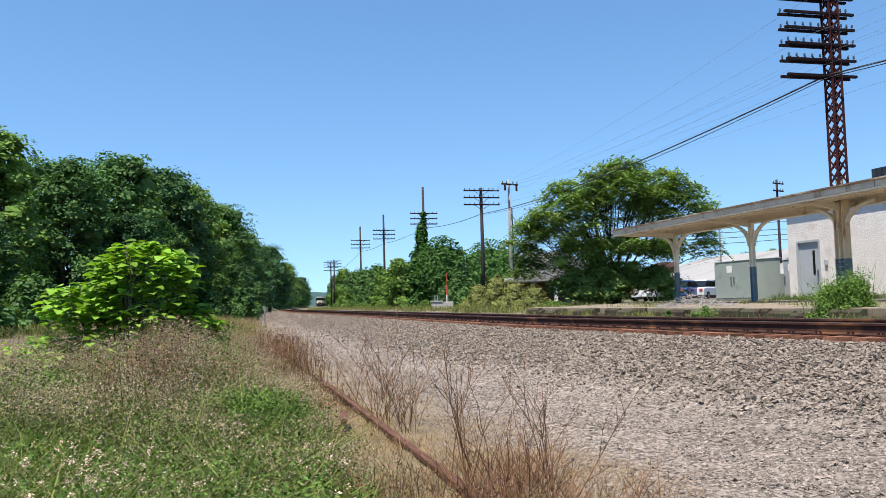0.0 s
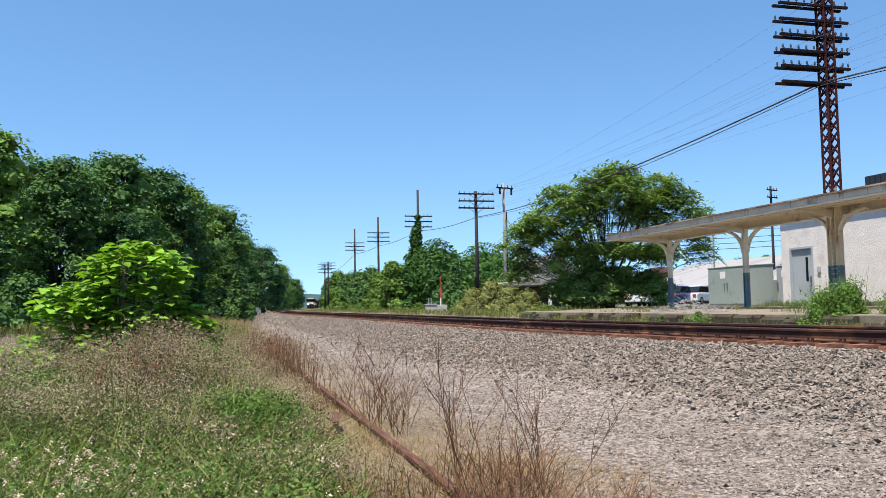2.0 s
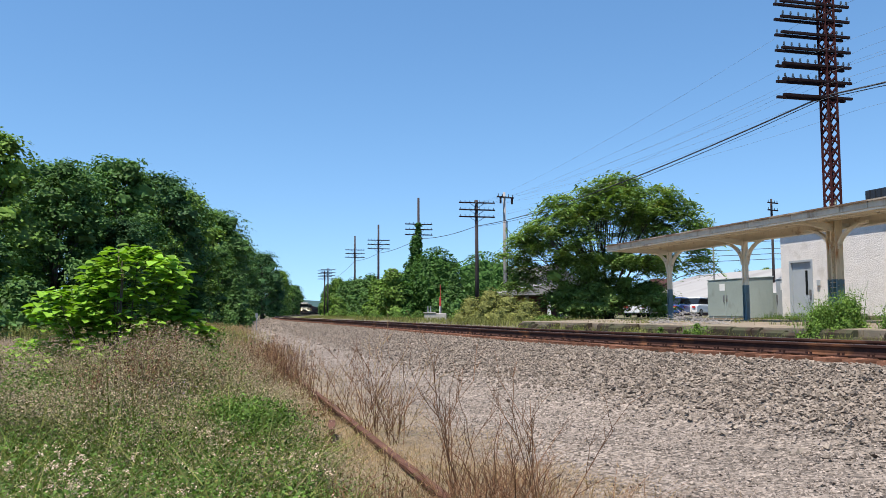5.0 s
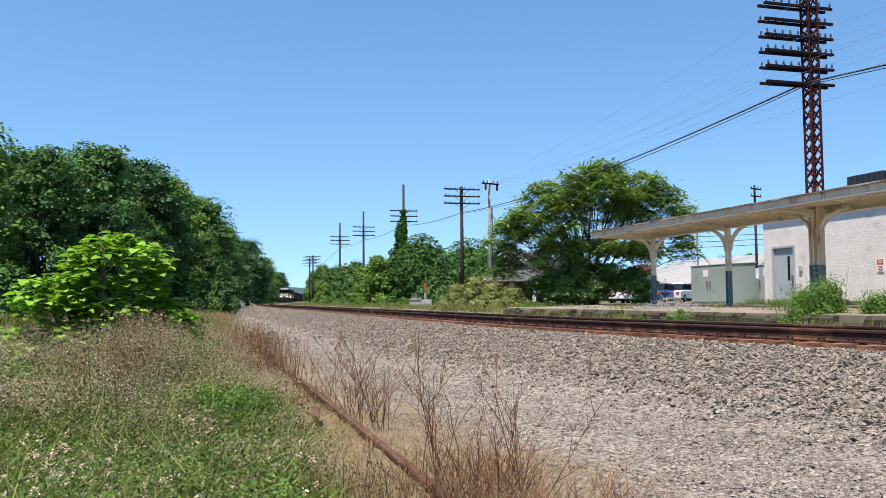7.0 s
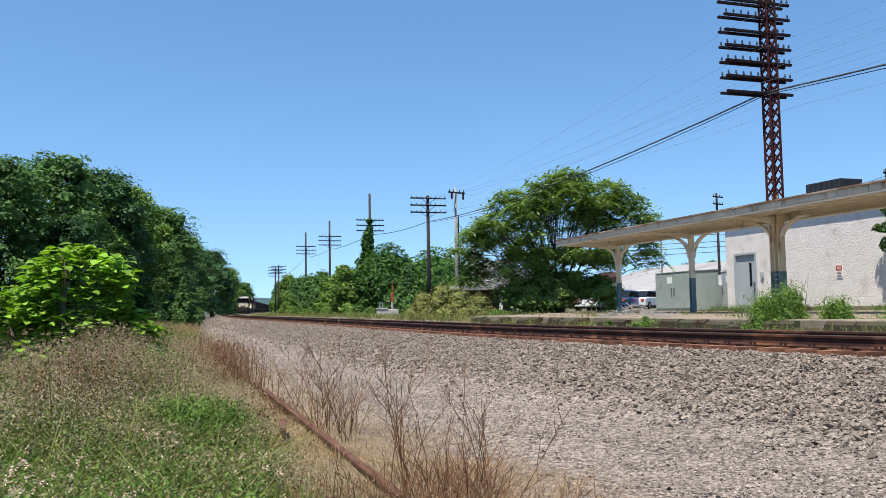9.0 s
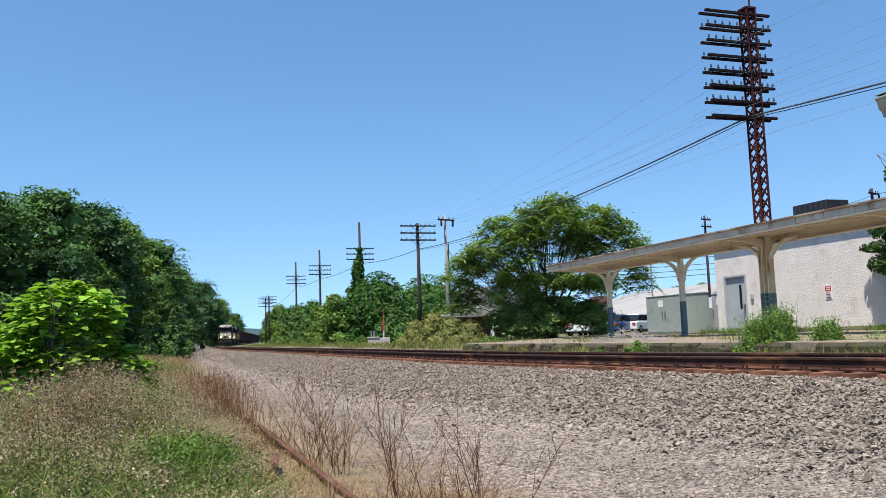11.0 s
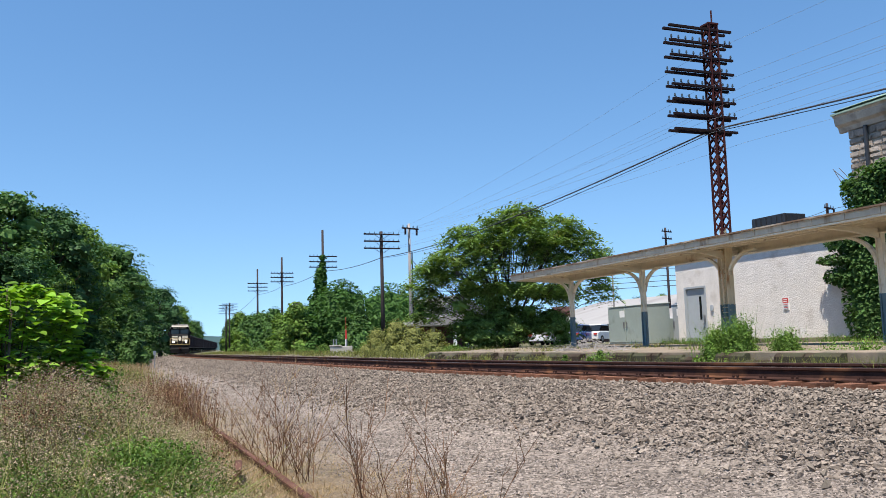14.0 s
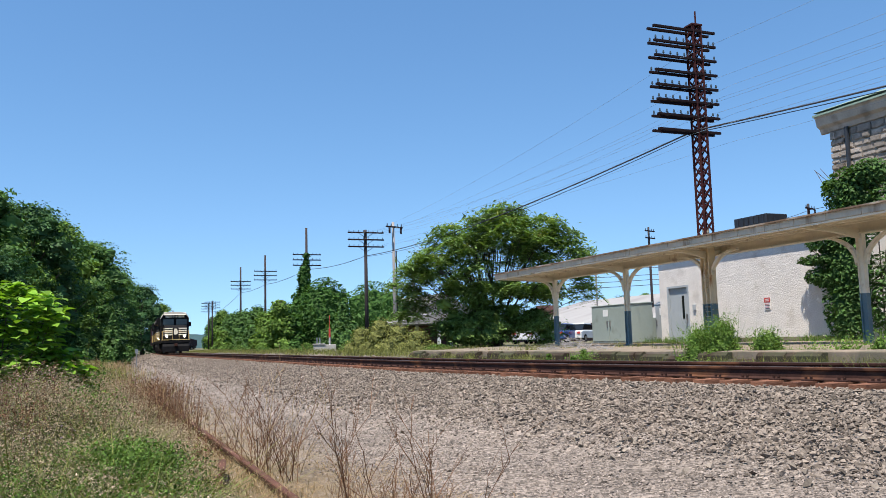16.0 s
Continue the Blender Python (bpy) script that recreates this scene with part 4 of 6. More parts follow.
def shrub(name, bearing, distance, half, height, leaf, label, seed, n=10, leaves=2600, size=0.13, z=0.9, cone=False, category="shrub", dome=False):
    """A leafy mound or a cone of growth."""
    r = random.Random(seed)
    rng_ = np.random.default_rng(seed)
    t = thing(name, Matrix.Translation(polar(bearing, distance, z)), label, category)
    lobes = []
    for k in range(n):
        f = k / max(1, n - 1)
        ring = half * (1 - f) ** (1.0 if cone else 0.45)
        a = k * 2.4 + r.uniform(-0.3, 0.3)
        s = half * r.uniform(0.34, 0.5) * (1.0 if not cone else (1.15 - 0.75 * f))
        dd = max(0, ring - s * 0.7) * r.uniform(0.6, 1)
        lobes.append((dd * math.cos(a), dd * math.sin(a), max(s * 0.6, height * (0.1 + 0.9 * f) - s * 0.8), s, s, s * (0.9 if not cone else 1.5)))
    if dome:
        lobes = [(0.0, 0.0, height * 0.42, half * 0.9, half * 0.9, height * 0.56)] + lobes[: n // 2]
    p, d = lobe_points(lobes, leaves, rng_, 0.25 if dome else 0.5)
    keep = p[:, 2] > -0.1
    c = part("foliage", quads("foliage", leaf_cloud(p[keep], d[keep], size, rng_)), leaf, t)
    part("inner_foliage", core(lobes, 0.93 if dome else 0.8), leaf, c)
    st = Build()
    for k in range(5):
        a = k * 1.26
        st.tube([(0.05 * math.cos(a), 0.05 * math.sin(a), -0.2), (0.4 * half * math.cos(a), 0.4 * half * math.sin(a), height * 0.5)], 0.03, 5, 0.012)
    part("stems", st, BARK, t)
    return t


def right_side_growth():
    shrub("vine_covered_pole", -1.35, 90, 3.1, 8.8, LEAF_VINE, "telegraph pole swallowed by climbing vine", 70, 16, 6500, 0.24, 0.9, True, "vine")
    shrub("vine_spire", -1.19, 90.4, 0.75, 10.3, LEAF_VINE, "narrow column of vine climbing a pole", 71, 14, 2200, 0.22, 0.9, False, "vine")
    shrub("vine_mound", 0.05, 86, 3.0, 7.3, LEAF_VINE, "rounded mound of vine over a small tree", 72, 14, 9500, 0.2, 0.9, False, "vine", True)
    shrub("vine_mound", 3.3, 74, 3.3, 5.9, LEAF_VINE, "rounded mound of vine over a small tree", 73, 14, 9000, 0.18, 0.9, False, "vine", True)
    shrub("young_tree", -3.0, 84, 2.0, 4.9, LEAF_LITE, "young green tree beside the track", 74, 12, 4200, 0.2)
    shrub("young_tree", 1.25, 66, 2.1, 3.9, LEAF_OAK, "bushy young tree beside the track", 75, 13, 4600, 0.16, 0.9, True)
    for i, (b, d, w, h, leaf) in enumerate(((-6.7, 184, 3.9, 8.4, LEAF_LITE), (-6.1, 150, 3.0, 6.3, LEAF_OAK), (-5.2, 128, 3.2, 6.0, LEAF_OAK), (-4.4, 120, 3.0, 6.2, LEAF_OAK),
                                            (-3.8, 100, 2.6, 4.6, LEAF_LITE), (-6.6, 118, 1.6, 2.8, LEAF_LITE), (-2.2, 84, 1.7, 3.6, LEAF_VINE), (-4.8, 104, 1.6, 2.8, LEAF_OAK),
                                            (-7.3, 230, 3.2, 8.5, LEAF_OAK), (-5.6, 180, 5, 8, LEAF_DEEP), (-2.6, 150, 4, 8.0, LEAF_DEEP))):
        shrub("trackside_tree", b, d, w, h, leaf, "leafy green tree beside the distant track", 80 + i, 13, 4500, 0.22 if d < 130 else 0.3, 0.9, False, "tree")
    for i, (b, d, w, h, leaf) in enumerate(((2.4, 50, 1.4, 1.7, WEED_OLIVE), (3.7, 48, 1.5, 2.1, WEED_OLIVE), (4.9, 46, 1.4, 1.7, WEED_OLIVE), (6.2, 44, 1.2, 1.4, WEED_OLIVE), (5.6, 47, 0.7, 1.3, GRASS),
                                            (1.6, 56, 0.9, 0.9, GRASS), (-1.2, 62, 0.9, 0.9, GRASS), (-2.6, 70, 0.9, 0.8, GRASS), (-0.2, 66, 0.7, 0.6, GRASS), (7.6, 40, 0.8, 0.6, GRASS),
                                            (-4.2, 80, 1.0, 0.8, GRASS), (-5.6, 95, 1.2, 0.9, GRASS), (-7.0, 120, 1.4, 1.0, GRASS))):
        shrub("weed_bush", b, d, w, h, leaf, "tangled yellow-green weeds beside the track", 100 + i, 11, 4600, 0.055, 0.75, False, "weeds")
    for i, (b, d, w, h) in enumerate(((24.8, 18.3, 0.60, 1.0), (26.2, 18.0, 0.58, 1.2), (28.9, 17.4, 0.55, 0.9), (23.8, 18.8, 0.35, 0.45), (33.3, 16.4, 0.2, 0.55), (31.6, 16.8, 0.16, 0.5), (35.2, 16.0, 0.25, 0.7))):
        shrub("platform_weed", b, d, w * 0.85, h * 0.8, LEAF_LITE, "feathery green weed growing at the platform edge", 120 + i, 12, 5000 if w > 0.4 else 1200, 0.035, 0.74, False, "weeds")
    for i, (b, d, w, h) in enumerate(((15.0, 21.0, 0.14, 0.35), (16.6, 20.3, 0.2, 0.3), (18.0, 20.0, 0.25, 0.2), (17.3, 20.2, 0.2, 0.45), (30.2, 17.2, 0.12, 0.4))):
        shrub("platform_weed", b, d, w, h, GRASS, "small tuft of green weed at the platform edge", 130 + i, 6, 700, 0.03, 0.74, False, "weeds")


right_side_growth()


def tree_of_heaven():
    """Many-stemmed spreading tree: rosettes of long compound leaves on its outer shell, dark and leafy below."""
    g = np.random.default_rng(5)
    r = random.Random(5)
    t = thing("tree_of_heaven", Matrix.Translation(polar(11.4, 49, 1.0)), "spreading tree of heaven with tufted compound leaves and yellow seed clusters", "tree")
    a0 = radians(11.4)
    right, away = np.array([math.cos(a0), -math.sin(a0), 0]), np.array([math.sin(a0), math.cos(a0), 0])
    xs, hs = [-5.6, -4.6, -3.2, -1.8, -0.2, 1.3, 2.2, 2.9, 4.0, 4.9, 6.0], [4.4, 5.2, 7.1, 7.4, 8.1, 8.5, 7.2, 7.7, 7.3, 6.4, 5.7]
    tips = []
    while len(tips) < 400:
        x, y = r.uniform(-5.6, 6.0), r.uniform(-3.6, 3.6)
        e = ((x - 0.2) / 6.0) ** 2 + (y / 3.9) ** 2
        if e > 1:
            continue
        top = float(np.interp(x, xs, hs)) * (1 - 0.22 * (y / 3.6) ** 2)
        low = 2.4 if x > -3.2 else 1.3
        z = top - (top - low) * r.random() ** 1.25 * (0.3 + 0.7 * e)
        tips.append(x * right + y * away + np.array([0, 0, z]))
    for k in range(7):
        f = (k - 3) / 3.0
        pts = [right * (0.25 * f) + away * (0.2 * math.sin(k * 2.1)), right * (0.9 * f) + away * (0.5 * math.sin(k * 2.1)) + np.array([0, 0, 1.8]),
               right * (2.2 * f) + away * (1.0 * math.sin(k * 2.1)) + np.array([0, 0, 4.0]), right * (3.3 * f + 0.2) + away * (1.4 * math.sin(k * 2.1)) + np.array([0, 0, 5.9 - 0.8 * abs(f)])]
        pts[0][2] = -0.2
        part("trunk", Build().tube([tuple(q) for q in pts], 0.12, 7, 0.04), BARK, t, "slim dark trunk", smooth=True)
    for e in tips[::6]:
        x = float(e @ right)
        s = right * (x * 0.45) + away * float(e @ away) * 0.4 + np.array([0, 0, max(1.2, e[2] * 0.55)])
        m = (s + e) / 2 + np.array([0, 0, 0.2])
        part("limb", Build().tube([tuple(s), tuple(m), tuple(e)], 0.032, 5, 0.01), BARK, t, smooth=True)
    for k in range(9):
        e = right * (-4.4 + r.uniform(-0.8, 0.9)) + away * r.uniform(-1, 1) + np.array([0, 0, 5.9 + r.uniform(-0.6, 0.9)])
        twig = Build().tube([tuple(right * -2.4 + np.array([0, 0, 3.8])), tuple(right * -3.5 + np.array([0, 0, 4.9 + 0.1 * k])), tuple(e)], 0.028, 5, 0.006)
        part("bare_twig", twig, POLE_GREY, t, "pale bare dead twig")
    # rosettes: leaflets in pairs along arching leaf stalks
    tip = np.array(tips)
    per, pairs = 9, 7
    n = len(tip) * per
    c = np.repeat(tip, per, 0)
    a = g.uniform(0, 2 * math.pi, n)
    out = np.stack([np.cos(a), np.sin(a), np.zeros(n)], -1)
    ln, up = g.uniform(0.55, 0.95, n), g.uniform(-0.15, 0.55, n)
    side = np.stack([-np.sin(a), np.cos(a), np.zeros(n)], -1)
    verts = []
    for j in range(pairs):
        f = (j + 1.2) / pairs
        q = c + out * (ln * f)[:, None] + np.array([0, 0, 1.0]) * (ln * (up * f - 0.75 * f * f))[:, None]
        w = 0.5 * ln[:, None] * 0.62 * (1.0 - 0.45 * abs(f - 0.45))
        for s in (-1, 1):
            root, end = q, q + s * side * w + out * w * 0.35 - np.array([0, 0, 0.25]) * w
            mid = (root + end) / 2
            wid = out * 0.062
            verts.append(np.stack([root, mid + wid, end, mid - wid], 1))
    part("crown", quads("crown", np.concatenate(verts)), LEAF_SUMAC, t, "tufts of long compound leaves")
    p = np.repeat(tip, 26, 0) + g.normal(0, 1, (len(tip) * 26, 3)) * np.array([0.32, 0.32, 0.16])
    part("upper_foliage", quads("upper_foliage", leaf_cloud(p, np.zeros_like(p), 0.17, g, 0.5, 0.32)), LEAF_SUMAC, t)
    lobes = [(r.uniform(-3.2, 3.4), r.uniform(-2.0, 2.0), r.uniform(0.4, 3.8)) for _ in range(46)]
    lobes = [tuple(right * x + away * y + np.array([0, 0, z])) + (0.8, 0.8, 0.5) for x, y, z in lobes]
    p, d = sprays(lobes, 1500, 18, 0.5, g)
    low = part("lower_foliage", quads("lower_foliage", leaf_cloud(p[p[:, 2] > 0.05], d[p[:, 2] > 0.05], 0.12, g, 0.6, 0.32)), LEAF_SUMAC, t)
    part("inner_foliage", core(lobes, 0.7), LEAF_SUMAC, low)
    heads = tip[(tip[:, 2] > 4.6) & (g.random(len(tip)) < 0.3)]
    p = np.repeat(heads, 26, 0) + g.normal(0, 1, (len(heads) * 26, 3)) * np.array([0.16, 0.16, 0.10]) + np.array([0, 0, 0.12])
    part("seed_cluster", quads("seed_cluster", leaf_cloud(p, np.zeros_like(p), 0.055, g)), LEAF_SEED, t, "yellow-green seed clusters")


tree_of_heaven()


def big_leaf_sapling():
    """Sapling with very large soft leaves in flat tiers, in the foreground."""
    r = random.Random(12)
    t = thing("large_leaved_sapling", Matrix.Translation(polar(-20.6, 12, 0.15)), "bright green sapling with very large soft leaves among weeds", "shrub")
    a0 = radians(-20.6)
    right, away = Vector((math.cos(a0), -math.sin(a0), 0)), Vector((math.sin(a0), math.cos(a0), 0))
    lumps = [(0.24, 1.80, 0.58, 0.42, 62), (-0.55, 1.36, 0.40, 0.34, 34), (0.70, 1.12, 0.38, 0.24, 36), (-1.0, 0.62, 0.44, 0.40, 34), (-0.15, 0.8, 0.55, 0.5, 40), (0.25, 1.3, 0.62, 0.42, 30), (-0.6, 0.3, 0.6, 0.35, 26)]
    verts, faces = [], []

    def leaf(q, h, tilt, ln):
        wd = ln * r.uniform(0.85, 1.1)
        roll = r.gauss(0, 0.22)
        f = (h * math.cos(tilt) - Vector((0, 0, 1)) * math.sin(tilt)).normalized()
        s = (h.cross(Vector((0, 0, 1))) + Vector((0, 0, roll))).normalized()
        up = s.cross(f).normalized()
        n0 = len(verts)
        verts.append(q - f * ln * 0.05)
        for y, x, z in ((-0.15, 0.45, 0.05), (0.1, 0.62, 0.12), (0.4, 0.66, 0.14), (0.75, 0.5, 0.1), (1.1, 0.24, 0.04)):
            m = q + f * ln * y - Vector((0, 0, ln * 0.10 * y * y))
            verts.extend((m + s * wd * x + up * wd * z, m, m - s * wd * x + up * wd * z))
        verts.append(q + f * ln * 1.25 - Vector((0, 0, ln * 0.22)))
        faces.extend(((n0, n0 + 1, n0 + 2), (n0, n0 + 2, n0 + 3)))
        for i in range(4):
            b = n0 + 1 + 3 * i
            faces.extend(((b, b + 3, b + 4), (b, b + 4, b + 1), (b + 1, b + 4, b + 5), (b + 1, b + 5, b + 2)))
        b = n0 + 13
        faces.extend(((b, n0 + 16, b + 1), (b + 1, n0 + 16, b + 2)))

    crowns = []
    for x, z, rx, rz, count in lumps:
        for k in range(count):
            a, e = k * 2.39996, math.asin(min(1.0, max(-0.35, 1 - 1.35 * (k + 0.5) / count)))
            q = right * (x + rx * math.cos(a) * math.cos(e)) + away * (0.75 * rx * math.sin(a) * math.cos(e)) + Vector((0, 0, z + rz * math.sin(e)))
            q += Vector((r.gauss(0, 0.05), r.gauss(0, 0.05), r.gauss(0, 0.04)))
            crowns.append(q)
            turn = r.uniform(0, 6.28)
            for j in range(r.randint(8, 12)):
                w = turn + j * 2.39996
                h = Vector((math.cos(w), math.sin(w), 0))
                leaf(q + h * r.uniform(0.03, 0.12) - Vector((0, 0, 0.016 * j)), h, r.uniform(-0.2, 0.3), r.uniform(0.06, 0.125) * (1.0 if z > 0.7 else 0.75))
    me = faces_mesh("leaves", np.array([tuple(v) for v in verts]), np.array(faces))
    me.polygons.foreach_set("use_smooth", [True] * len(me.polygons))
    part("leaves", me, LEAF_BIG, t, "broad heart-shaped leaves in flat tiers")
    for k in range(0, len(crowns), 7):
        q = crowns[k]
        part("stem", Build().tube([(q.x * 0.12, q.y * 0.12, -0.1), (q.x * 0.55, q.y * 0.55, q.z * 0.45), tuple(q)], 0.02, 5, 0.006), BARK, t, smooth=True)


big_leaf_sapling()


# ---- weeds in the foreground: upright stalks in patches ----
def blades(count, spots, height, width, rng_, lean=0.25, segs=2):
    """Thin upright blades, two stacked quads each."""
    a = rng_.uniform(0, 6.28, count)
    h = height * rng_.uniform(0.5, 1.15, count)
    w = width * rng_.uniform(0.6, 1.3, count)
    side = np.stack([np.cos(a), np.sin(a), np.zeros(count)], -1) * w[:, None]
    bend = np.stack([rng_.normal(0, lean, count), rng_.normal(0, lean, count), np.zeros(count)], -1) * h[:, None]
    up = np.stack([np.zeros(count), np.zeros(count), h], -1)
    mid, tip = spots + up * 0.55 + bend * 0.35, spots + up + bend
    return np.concatenate([np.stack([spots - side, spots + side, mid + side * 0.8, mid - side * 0.8], 1),
                           np.stack([mid - side * 0.8, mid + side * 0.8, tip + side * 0.15, tip - side * 0.15], 1)])


def patch(count, p0, p1, u0, u1, rng_, clump=0.0):
    p, u = rng_.uniform(p0, p1, count), rng_.uniform(u0, u1, count)
    if clump:
        k = max(4, count // 60)
        cp, cu = rng_.uniform(p0, p1, k), rng_.uniform(u0, u1, k)
        j = rng_.integers(0, k, count)
        p, u = cp[j] + rng_.normal(0, clump, count), cu[j] + rng_.normal(0, clump, count)
    return p, u, np.stack([p, u, ground_z(p, u)], -1)


def put(name, verts, material, label, category="weeds"):
    me = quads(name, verts)
    me.materials.append(material)
    ob = new(name, me)
    ob.matrix_world = LINE
    return tagged(ob, label, category, kind="stuff")


def tops(spots, height, size, per, rng_, spread=0.05):
    """Small leaves or seed heads along and on top of stalks."""
    n = len(spots)
    c = np.repeat(spots, per, 0)
    f = rng_.uniform(0.25, 1.05, n * per) ** 0.7
    c = c + np.stack([rng_.normal(0, spread, n * per), rng_.normal(0, spread, n * per), f * np.repeat(height, per)], -1)
    return leaf_cloud(c, np.zeros_like(c), size, rng_, 0.1, 0.5, 1.0)


def mound(p, u):
    """Uneven height of the tall weeds, with hollows between clumps."""
    w = np.sin(p * 2.3 + 0.6 * u) * np.sin(u * 1.1 - 0.7 * p) + 0.6 * np.sin(p * 4.1 - u * 1.7) * np.sin(u * 2.9 + 1.3)
    return np.clip(0.85 + 0.3 * w, 0.35, 1.25)


def strip_edge(p, u, g):
    """True within the weedy strip, whose far edge runs along a dirt lane."""
    return p > -2.2 + 0.45 * np.sin(u * 1.7) + 0.25 * np.sin(u * 4.1) + g.normal(0, 0.18, len(p))


def stretch(verts, spots, h):
    """Scale upright blades of height one to their plants' heights."""
    v = verts.reshape(2, len(spots), 4, 3)
    v[..., 2] = spots[None, :, None, 2] + (v[..., 2] - spots[None, :, None, 2]) * h[None, :, None]
    return v.reshape(-1, 4, 3)


def foreground():
    g = np.random.default_rng(31)
    # clover and grass close by: tufts of uneven height with dark hollows between
    n = 15000
    p, u, s = patch(n, -3.0, 0.8, 3.5, 9.2, g)
    lump = 0.5 + 0.5 * np.sin(p * 5.3 + 1.1 * np.sin(u * 2.3)) * np.sin(u * 4.7 + p)
    fine = 0.5 + 0.5 * np.sin(p * 17 + 2 * np.sin(u * 9)) * np.sin(u * 15 - p * 3)
    keep = strip_edge(p, u, g) & (p < np.interp(u, [3.5, 7, 8.2, 9.2], [0.8, 0.75, 0.5, 0.6])) & (g.random(n) < 0.3 + 0.45 * lump + 0.3 * fine)
    p, u, s, lump, fine = p[keep], u[keep], s[keep], lump[keep], fine[keep]
    n = len(p)
    hh = (0.12 + 0.17 * lump + 0.09 * fine) * g.uniform(0.6, 1.3, n) * np.interp(u, [3.6, 9.4], [1.0, 1.7]) * (1 - 0.25 * np.clip(p, 0, 1))
    put("clover", np.concatenate([stretch(blades(n, s, 1.0, 0.0035, g, 0.4), s, hh * 1.15), tops(s, hh, 0.0175, 7, g, 0.045)]), GRASS, "lush green clover and grass close to the ground", "grass")
    k = g.random(n) < 0.3
    put("grass_blades", stretch(blades(int(k.sum()), s[k], 1.0, 0.0045, g, 0.5), s[k], hh[k] * 1.5 + 0.05), WEED_OLIVE, "yellowish grass blades standing out of the clover", "grass")
    p, u, s = patch(150, -2.3, 0.7, 3.8, 7.8, g)
    p2, u2, s2 = patch(230, -2.0, 0.7, 3.8, 7.4, g, 0.22)
    s = np.concatenate([s, s2])
    tall = np.stack([0 * s[:, 0], 0 * s[:, 0], g.uniform(0.2, 0.42, len(s))], -1)
    heads = np.repeat(s, 16, 0) + g.normal(0, 0.011, (len(s) * 16, 3)) + np.repeat(tall, 16, 0)
    put("clover_flowers", leaf_cloud(heads, np.zeros_like(heads), 0.009, g), PETAL, "small pale pinkish-white clover flowers", "flowers")
    # tall weeds in seed: dull leafy stems below, pale heads above, in mounds with gaps between
    n = 11000
    p, u, s = patch(n, -3.2, 0.9, 5.4, 16.0, g)
    m_ = mound(p, u)
    keep = strip_edge(p, u, g) & (g.random(n) < (0.2 + 0.8 * (m_ - 0.35)) * np.interp(u + 0.6 * p, [5.5, 6.8], [0.06, 1]))
    p, u, s, m_ = p[keep], u[keep], s[keep], m_[keep]
    n = len(p)
    h = np.interp(u, [5.4, 6.6, 8.2, 10, 13, 16], [0.42, 0.62, 0.82, 0.94, 0.92, 0.84]) * g.uniform(0.72, 1.12, n) * (1 - 0.35 * np.clip(p + 0.2, 0, 1)) * m_
    put("weed_stems", np.concatenate([stretch(blades(n, s, 1.0, 0.0028, g, 0.12), s, h), tops(s, h * 0.8, 0.015, 13, g, 0.05)]), WEED_DARK, "dull olive leafy stems of tall weeds")
    crown = s + np.stack([g.normal(0, 0.02, n), g.normal(0, 0.02, n), h * 0.72], -1)
    put("seeding_weeds", tops(crown, h * 0.34, 0.0092, 32, g, 0.09), WEED_GREY, "waist-high straw-coloured weeds in seed")
    k = g.random(n) < 0.3
    put("olive_weeds", tops(s[k], h[k] * 0.95, 0.016, 14, g, 0.07), WEED_OLIVE, "olive-green leafy weeds between dry stalks")
    n = 1300
    p, u, s = patch(n, -2.2, 0.8, 3.9, 7.4, g, 0.22)
    put("straw_stems", np.concatenate([blades(n, s, 0.36, 0.0025, g, 0.35), tops(s, g.uniform(0.2, 0.4, n), 0.010, 8, g, 0.04)]), WEED_GREY, "dry straw stems among the clover")
    n = 900
    p, u, s = patch(n, -2.2, 0.75, 3.9, 8.0, g, 0.25)
    put("yellowing_leaves", tops(s, g.uniform(0.2, 0.38, n), 0.016, 13, g, 0.05), WEED_OLIVE, "yellowing low weeds among the clover")
    for cp, cu in ((-0.62, 9.2), (-0.35, 8.9), (-0.9, 9.6)):
        c = np.stack([g.normal(cp, 0.10, 60), g.normal(cu, 0.10, 60), g.normal(0.72, 0.07, 60)], -1)
        put("lilac_flowers", leaf_cloud(c, np.zeros_like(c), 0.014, g), LILAC, "loose spray of small lilac flowers among the weeds", "flowers")
    n = 8000
    p, u, s = patch(n, -13.0, 0.7, -9.0, 4.0, g)
    put("rough_grass", blades(n, s, 0.2, 0.006, g, 0.4), WEED_OLIVE, "rough grass around the open ground", "grass")
    n = 2600
    p, u, s = patch(n, -9.0, -2.2, 3.5, 26.0, g, 0.5)
    put("lane_weeds", np.concatenate([blades(n, s, 0.22, 0.005, g, 0.35), tops(s, g.uniform(0.05, 0.25, n), 0.02, 4, g, 0.06)]), WEED_OLIVE, "sparse low weeds on the dirt lane")
    n = 420
    p, u, s = patch(n, -2.6, 0.9, 7.6, 15.0, g, 0.3)
    h = 0.98 * mound(p, u)
    put("tall_seed_stalks", np.concatenate([stretch(blades(n, s, 1.0, 0.005, g, 0.10), s, h * 1.05), tops(s + np.array([0, 0, 0.45]), h - 0.4, 0.012, 18, g, 0.015)]), DEAD, "brown upright seed stalks standing above the weeds")
    n = 240
    p, u, s = patch(n, -1.0, 0.1, 10.0, 12.5, g, 0.2)
    put("yellow_green_weeds", tops(s, 0.95 * mound(p, u), 0.022, 18, g, 0.06), GRASS, "yellow-green leafy weeds below the sapling")
    n = 420
    p, u, s = patch(n, -2.3, -1.4, 9.4, 11.6, g, 0.2)
